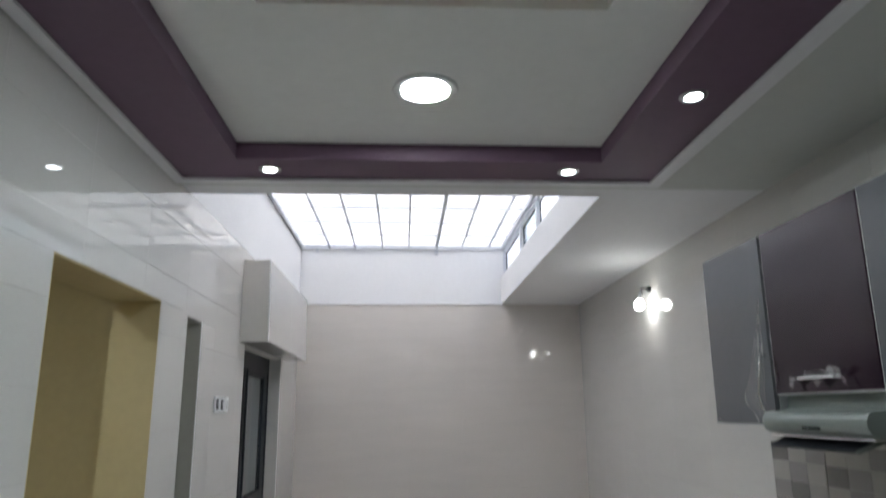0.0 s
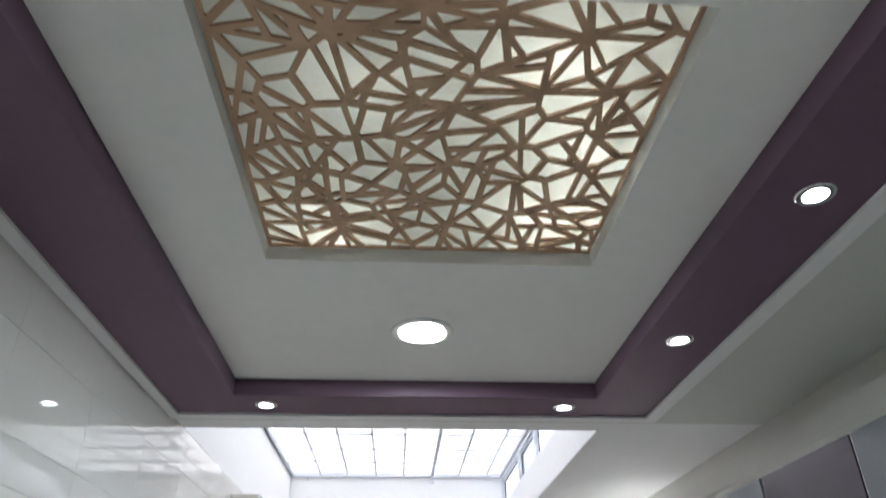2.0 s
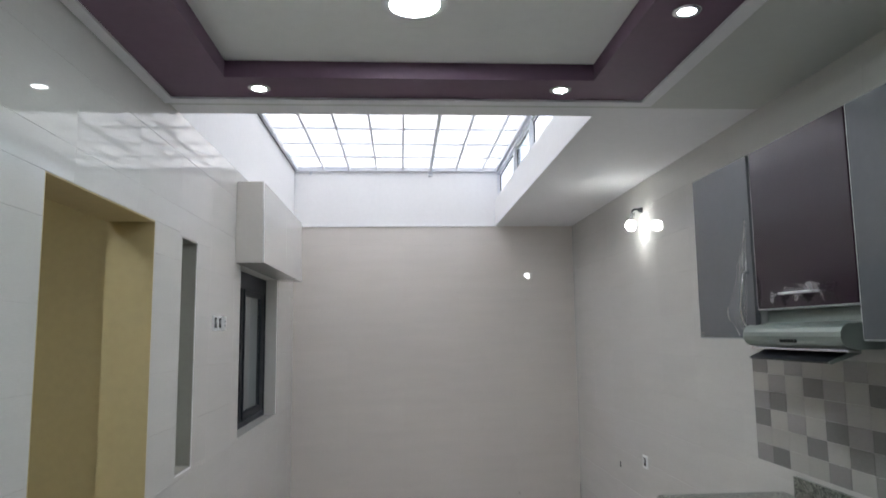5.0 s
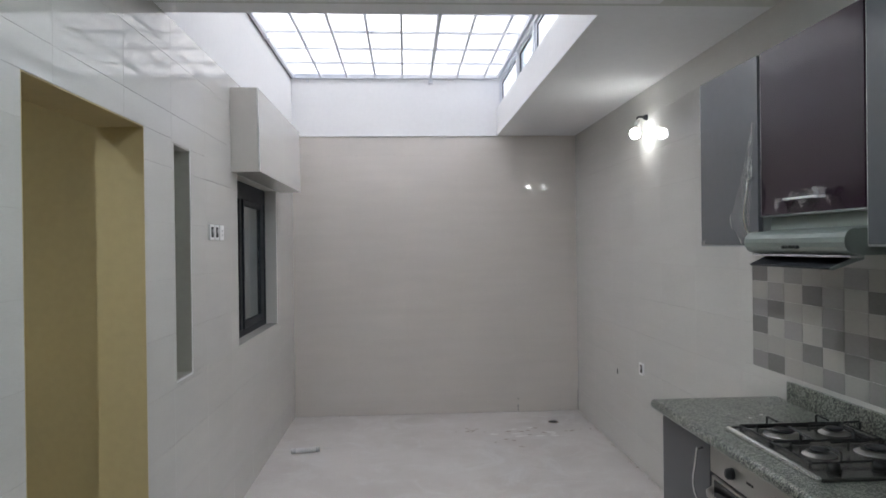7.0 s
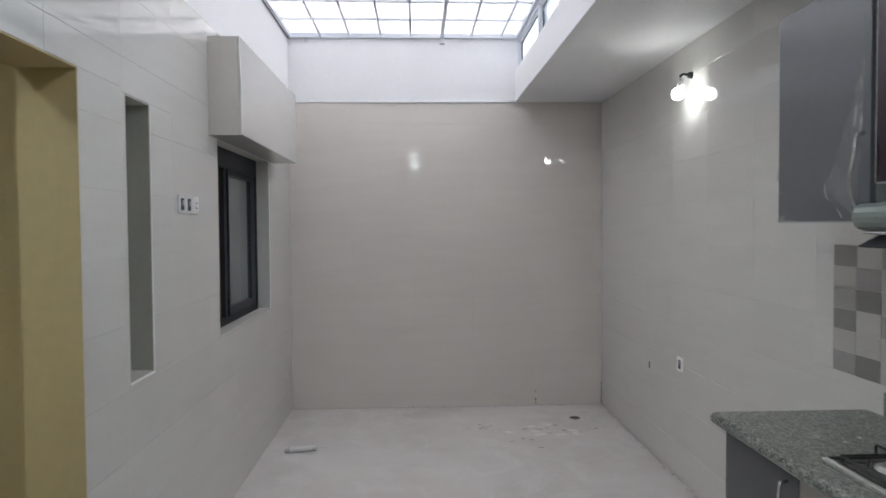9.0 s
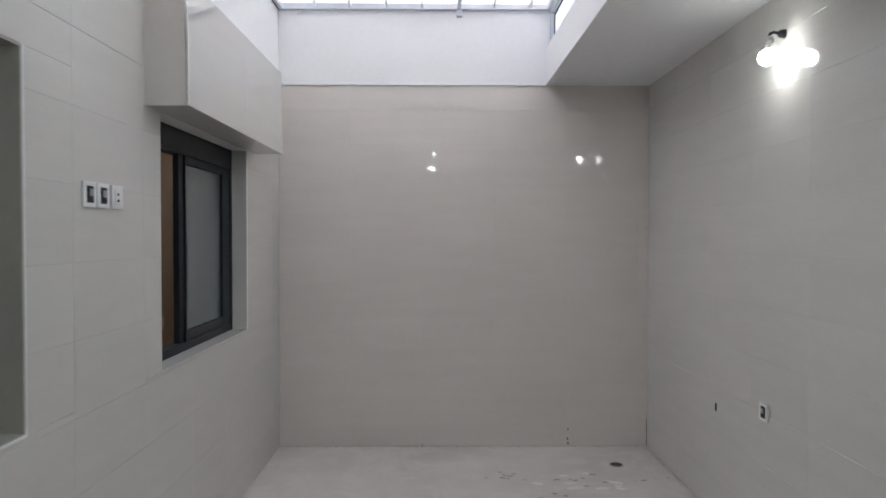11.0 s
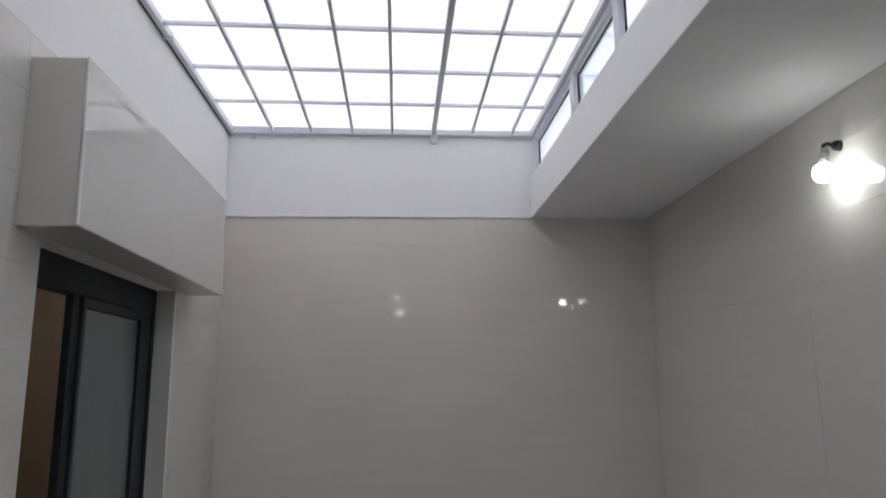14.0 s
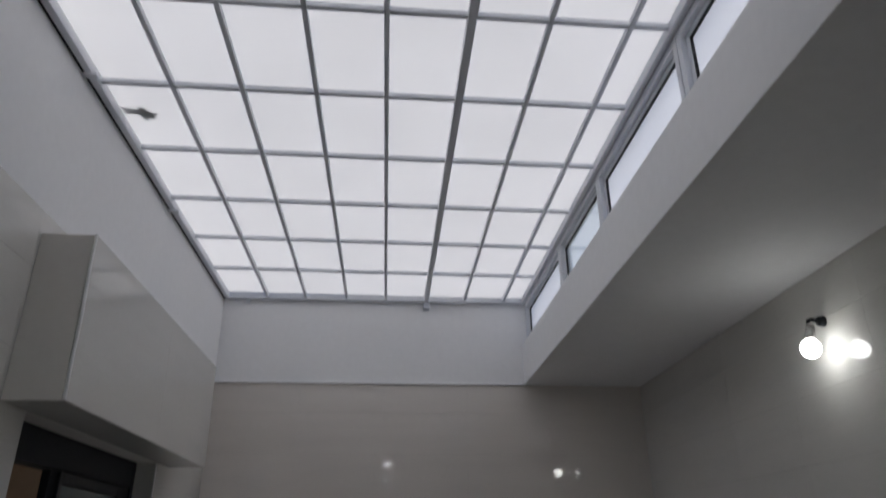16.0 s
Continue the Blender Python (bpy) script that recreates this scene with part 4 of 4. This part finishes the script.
def build_hob():
    x0, x1, y0, y1 = 2.180, 2.590, -4.565, -4.020
    at = ((x0 + x1) / 2, (y0 + y1) / 2, 0.90)
    th = thing("gas_hob", "black glass gas hob with steel front trim", "hob", at)
    sub("plate", boxes((x0, x1, y0, y1, 0.9005, 0.9105), bevel=0.002), HOBPLATE, th, at, "black glass plate")
    sub("front_trim", boxes((x0 - 0.018, x0 - 0.0005, y0 + 0.09, y1, 0.9005, 0.9175), bevel=0.005), SATIN, th, at, "bright steel strip")
    sub("corner_trim", boxes((x0 - 0.016, x0 - 0.0005, y0, y0 + 0.088, 0.9005, 0.9155), bevel=0.005), SATIN, th, at, "bright steel strip")
    sub("side_edge", boxes((x0, x1, y1, y1 + 0.010, 0.9005, 0.9150), bevel=0.003), CASTIRON, th, at)
    for cx, cy, r in ((2.315, -4.125, 0.050), (2.50, -4.120, 0.040), (2.305, -4.350, 0.040), (2.49, -4.350, 0.050)):
        b = sub("burner", lathe([(r * 1.26, 0.0107), (r * 1.26, 0.0125), (r * 1.1, 0.0145), (r, 0.019), (r * 0.8, 0.023), (r * 0.78, 0.018)], (cx, cy, 0.90)), BURNER, th, at, "bright burner ring", True)
        part("cap", lathe([(r * 0.66, 0.0232), (r * 0.72, 0.0265), (r * 0.70, 0.0300), (r * 0.5, 0.0315)], (cx - at[0], cy - at[1], 0.90 - at[2])), CASTIRON, b, "black burner cap", True)
        for ang in (0, 90, 180, 270):
            dx, dy = math.cos(radians(ang)), math.sin(radians(ang))
            ex, ey = (0.092, 0.105)
            sub("grate_prong", tube([(cx + dx * ex, cy + dy * ey, 0.921), (cx + dx * ex, cy + dy * ey, 0.944), (cx + dx * (ex - 0.004), cy + dy * (ey - 0.004), 0.948), (cx + dx * 0.034, cy + dy * 0.034, 0.947)], 0.0038, 8), CASTIRON, th, at)
    for ya, yb in ((-4.237, -4.026), (-4.460, -4.239)):
        xa, xb = 2.212, 2.586
        sub("pan_grate", tube([(xa, ya, 0.921), (xb, ya, 0.921), (xb, yb, 0.921), (xa, yb, 0.921), (xa, ya + 0.002, 0.921)], 0.0032, 8), CASTIRON, th, at, "black iron pan support")
        for fx in (xa, xb):
            for fy in (ya + 0.006, yb - 0.006):
                m = bmesh.new()
                cyl(m, (fx, fy, 0.9107), (fx, fy, 0.919), 0.005, seg=10)
                sub("foot", m, BLACK, th, at)
    for kx in (2.25, 2.385, 2.50):
        m = bmesh.new()
        cyl(m, (kx, -4.508, 0.9107), (kx, -4.508, 0.934), 0.019, 0.016, 20)
        sub("knob", m, BLACK, th, at, "dark round knob", True)

    th.location.z = WORKTOP


build_hob()

# crumbs of plaster on the worktop
for x, y in ((2.335, -3.86), (2.40, -3.82), (2.28, -3.80)):
    bm = bmesh.new()
    bmesh.ops.create_icosphere(bm, subdivisions=1, radius=0.005, matrix=Matrix.Translation((x, y, WORKTOP + 0.0035)) @ Matrix.Diagonal((1.6, 1, 0.6, 1)))
    tagged(part("plaster_crumb", bm, WHITEPL), "pale crumb of plaster on the worktop", "rubble", "crumbs on the worktop")


# ---- loose things on the floor ----
def build_cartridge():
    at = (0.255, -1.117, 0.0)
    th = thing("sealant_cartridge", "used white sealant cartridge lying on the floor", "cartridge", at)
    th.rotation_euler = (0, 0, radians(12))
    m = bmesh.new()
    cyl(m, (-0.11, 0, 0.0205), (0.10, 0, 0.0205), 0.0195, seg=28)
    part("barrel", m, WHITEPL, th, "dirty white barrel", True)
    m = bmesh.new()
    cyl(m, (0.10, 0, 0.0205), (0.112, 0, 0.0205), 0.012, 0.008, 16)
    cyl(m, (0.112, 0, 0.0205), (0.185, 0, 0.014), 0.006, 0.003, 12)
    part("nozzle", m, FILM, th, "clear plastic nozzle")
    m = bmesh.new()
    cyl(m, (-0.112, 0, 0.0205), (-0.10, 0, 0.0205), 0.0205, seg=28)
    part("end_rim", m, WHITEPL, th)
    for x in (-0.084, 0.078):
        m = bmesh.new()
        cyl(m, (x - 0.002, 0, 0.0205), (x + 0.002, 0, 0.0205), 0.0198, seg=28)
        part("grey_band", m, CARCASS, th, "narrow grey printed band")
    m = bmesh.new()
    cyl(m, (-0.075, 0, 0.0205), (0.07, 0, 0.0205), 0.0200, seg=28)
    part("paper_band", m, DUST, th, "pale printed band")


build_cartridge()


def build_drain():
    at = (2.315, -0.405, 0.0)
    th = thing("floor_drain", "round dark floor drain in the corner", "drain", at)
    sub("ring", lathe([(0.036, 0.0002), (0.047, 0.0004), (0.046, 0.003), (0.040, 0.0035)], at), MORTAR, th, at)
    m = bmesh.new()
    cyl(m, (at[0], at[1], 0.0030), (at[0], at[1], 0.0042), 0.0370, seg=32)
    sub("well", m, BLACK, th, at, "dark opening")


build_drain()
rnd = random.Random(31)
for k in range(34):
    if k < 26:
        x, y = rnd.gauss(2.12, 0.22), rnd.gauss(-0.80, 0.13)
    else:
        x, y = rnd.gauss(1.55, 0.09), rnd.gauss(-0.62, 0.06)
    x = min(x, 2.58)
    bm = bmesh.new()
    pale = k % 3 == 0 and k < 26
    r = rnd.uniform(0.014, 0.026) if pale else rnd.uniform(0.004, 0.011)
    bmesh.ops.create_icosphere(bm, subdivisions=2, radius=r)
    turn, long = rnd.uniform(-0.4, 0.4), rnd.uniform(1.2, 3.0)
    for v in bm.verts:
        v.co *= rnd.uniform(0.7, 1.25)
        v.co.x, v.co.y = v.co.x * long * math.cos(turn) - v.co.y * math.sin(turn), v.co.x * long * math.sin(turn) + v.co.y * math.cos(turn)
        v.co.z *= 0.08 if pale else 0.22
    zlow = min(v.co.z for v in bm.verts)
    bmesh.ops.translate(bm, verts=list(bm.verts), vec=(x, y, -zlow))
    tagged(part("mortar_crumb", bm, DUST if pale else MORTAR), "flat pale flake of plaster on the floor" if pale else "small brown crumb of mortar on the floor", "rubble", "crumbs on the floor")


# ---- tiles ----
def tile_mesh(cache, w, h, t, material, gap):
    """A thin slab in the u, v plane with a chamfered front, centred, front at +n."""
    key = (round(w, 4), round(h, 4), material.name)
    if key not in cache:
        a, b, c = (w - gap) / 2, (h - gap) / 2, min(0.0008, t / 3, 0.0001 + gap)
        vs = [(s * a, r * b, 0) for s, r in ((-1, -1), (1, -1), (1, 1), (-1, 1))] + [(s * a, r * b, t - c) for s, r in ((-1, -1), (1, -1), (1, 1), (-1, 1))] + [(s * (a - c), r * (b - c), t) for s, r in ((-1, -1), (1, -1), (1, 1), (-1, 1))]
        fs = [(8, 9, 10, 11)] + [(k, (k + 1) % 4, (k + 1) % 4 + 4, k + 4) for k in range(4)] + [(k + 4, (k + 1) % 4 + 4, (k + 1) % 4 + 8, k + 8) for k in range(4)]
        me = bpy.data.meshes.new("tile")
        me.from_pydata(vs, [], fs)
        me.materials.append(material)
        cache[key] = me
    return cache[key]


CACHE = {}


def lay(parent, u_cuts, v_cuts, holes, place, material, t=T, gap=0.0005, jitter=0.0, rnd=random.Random(5), lean=0.0):
    for u0, u1 in zip(u_cuts, u_cuts[1:]):
        for v0, v1 in zip(v_cuts, v_cuts[1:]):
            for a, b, c, d in minus((u0, u1, v0, v1), holes):
                if b - a < 0.004 or d - c < 0.004:
                    continue
                me = tile_mesh(CACHE, b - a, d - c, t, material, gap)
                ob = new("tile", me)
                ob.matrix_basis = place((a + b) / 2, (c + d) / 2) @ pose(0, 0, 0, lean + rnd.uniform(-jitter, jitter), rnd.uniform(-jitter, jitter), 0)
                ob.parent = parent


def cuts(lo, hi, phase, step):
    k0 = math.floor((lo - phase) / step) - 1
    inner = [phase + step * k for k in range(k0, k0 + int((hi - lo) / step) + 4)]
    return [lo] + [c for c in inner if lo + 0.01 < c < hi - 0.01] + [hi]


LEAN = -0.17         # the end wall tiles tip by this, in degrees
V = cuts(0.004, ZC, 2.168, 0.2445)
on_left = lambda u, v: Matrix(((0, 0, 1, -T), (1, 0, 0, u), (0, 1, 0, v), (0, 0, 0, 1)))
on_right = lambda u, v: Matrix(((0, 0, -1, XR + T), (-1, 0, 0, u), (0, 1, 0, v), (0, 0, 0, 1)))
on_back = lambda u, v: Matrix(((1, 0, 0, u), (0, 0, -1, YB + T), (0, 1, 0, v), (0, 0, 0, 1)))
on_floor = lambda u, v: Matrix(((1, 0, 0, u), (0, 1, 0, v), (0, 0, 1, -0.008), (0, 0, 0, 1)))
SPLASH = (-5.90, -3.295, 0.994, 1.4662)
lay(wall_left, cuts(-7.4, YB, -3.822, 0.514), V, [DOOR, NICHE, WIN], on_left, TILE, jitter=0.02)
lay(wall_right, cuts(-7.4, YB, -2.152, 0.514), V, [SPLASH], on_right, TILE, jitter=0.03)
lay(wall_back, cuts(0.0, XR, 0.51, 0.514), V, [], on_back, TILE_LIT, gap=0.0002, jitter=0.02, lean=LEAN)
pr = random.Random(9)
KINDS = {"A": SPLASH_A, "B": SPLASH_B, "C": SPLASH_C}
for k in range(19):
    column = ("CABCAB", "ABCAAC", "BAABAA", "ACAACA", "ABBCAB")[k] if k < 5 else "".join(pr.choice("AAABBC") for _ in range(6))
    y1 = SPLASH[1] - 0.1345 * k
    for j, kind in enumerate(column):
        z1 = SPLASH[3] - 0.0787 * j
        lay(wall_right, [y1 - 0.1345, y1], [z1 - 0.0787, z1], [], on_right, KINDS[kind], gap=0.0016, jitter=0.12, rnd=pr)
lay(floor, cuts(-0.18, XR, 0.2, 0.60), cuts(-7.2, YB, -0.5, 0.60), [], on_floor, FLOOR, t=0.008, gap=0.0003)

# ---- small marks of use ----
for x, z, h in ((2.071, 0.124, 0.006), (2.069, 0.055, 0.010), (2.072, 0.022, 0.008), (1.02, 0.011, 0.003)):
    tagged(part("drill_hole", boxes((x - 0.004, x + 0.004, YB - 0.0012, YB + 0.002, z - h, z + h), bevel=0.001), BLACK), "small dark chipped hole in the wall tiles", "hole", "chips in the tiles")
tagged(part("open_joint", boxes((XR - 0.0035, XR - 0.0005, YB - 0.003, YB - 0.0005, 0.01, 0.20)), BLACK), "dark open joint in the tiled corner", "joint")

# mortar left along the foot of the walls
grit = random.Random(77)
bm = bmesh.new()
for k in range(190):
    if k < 130:
        x, y = XR - abs(grit.gauss(0.004, 0.010)) - 0.004, grit.uniform(-3.4, -0.02)
    else:
        x, y = grit.uniform(0.05, XR - 0.05), -abs(grit.gauss(0.004, 0.009)) - 0.004
    r = grit.uniform(0.002, 0.0065)
    got = bmesh.ops.create_icosphere(bm, subdivisions=1, radius=r)["verts"]
    for v in got:
        v.co *= grit.uniform(0.7, 1.2)
        v.co.z *= 0.5
    lift = -min(v.co.z for v in got)
    for v in got:
        v.co += Vector((x, y, lift))
tagged(part("mortar_grit", bm, MORTAR), "fine brown mortar grit along the foot of the walls", "grit", kind="stuff")
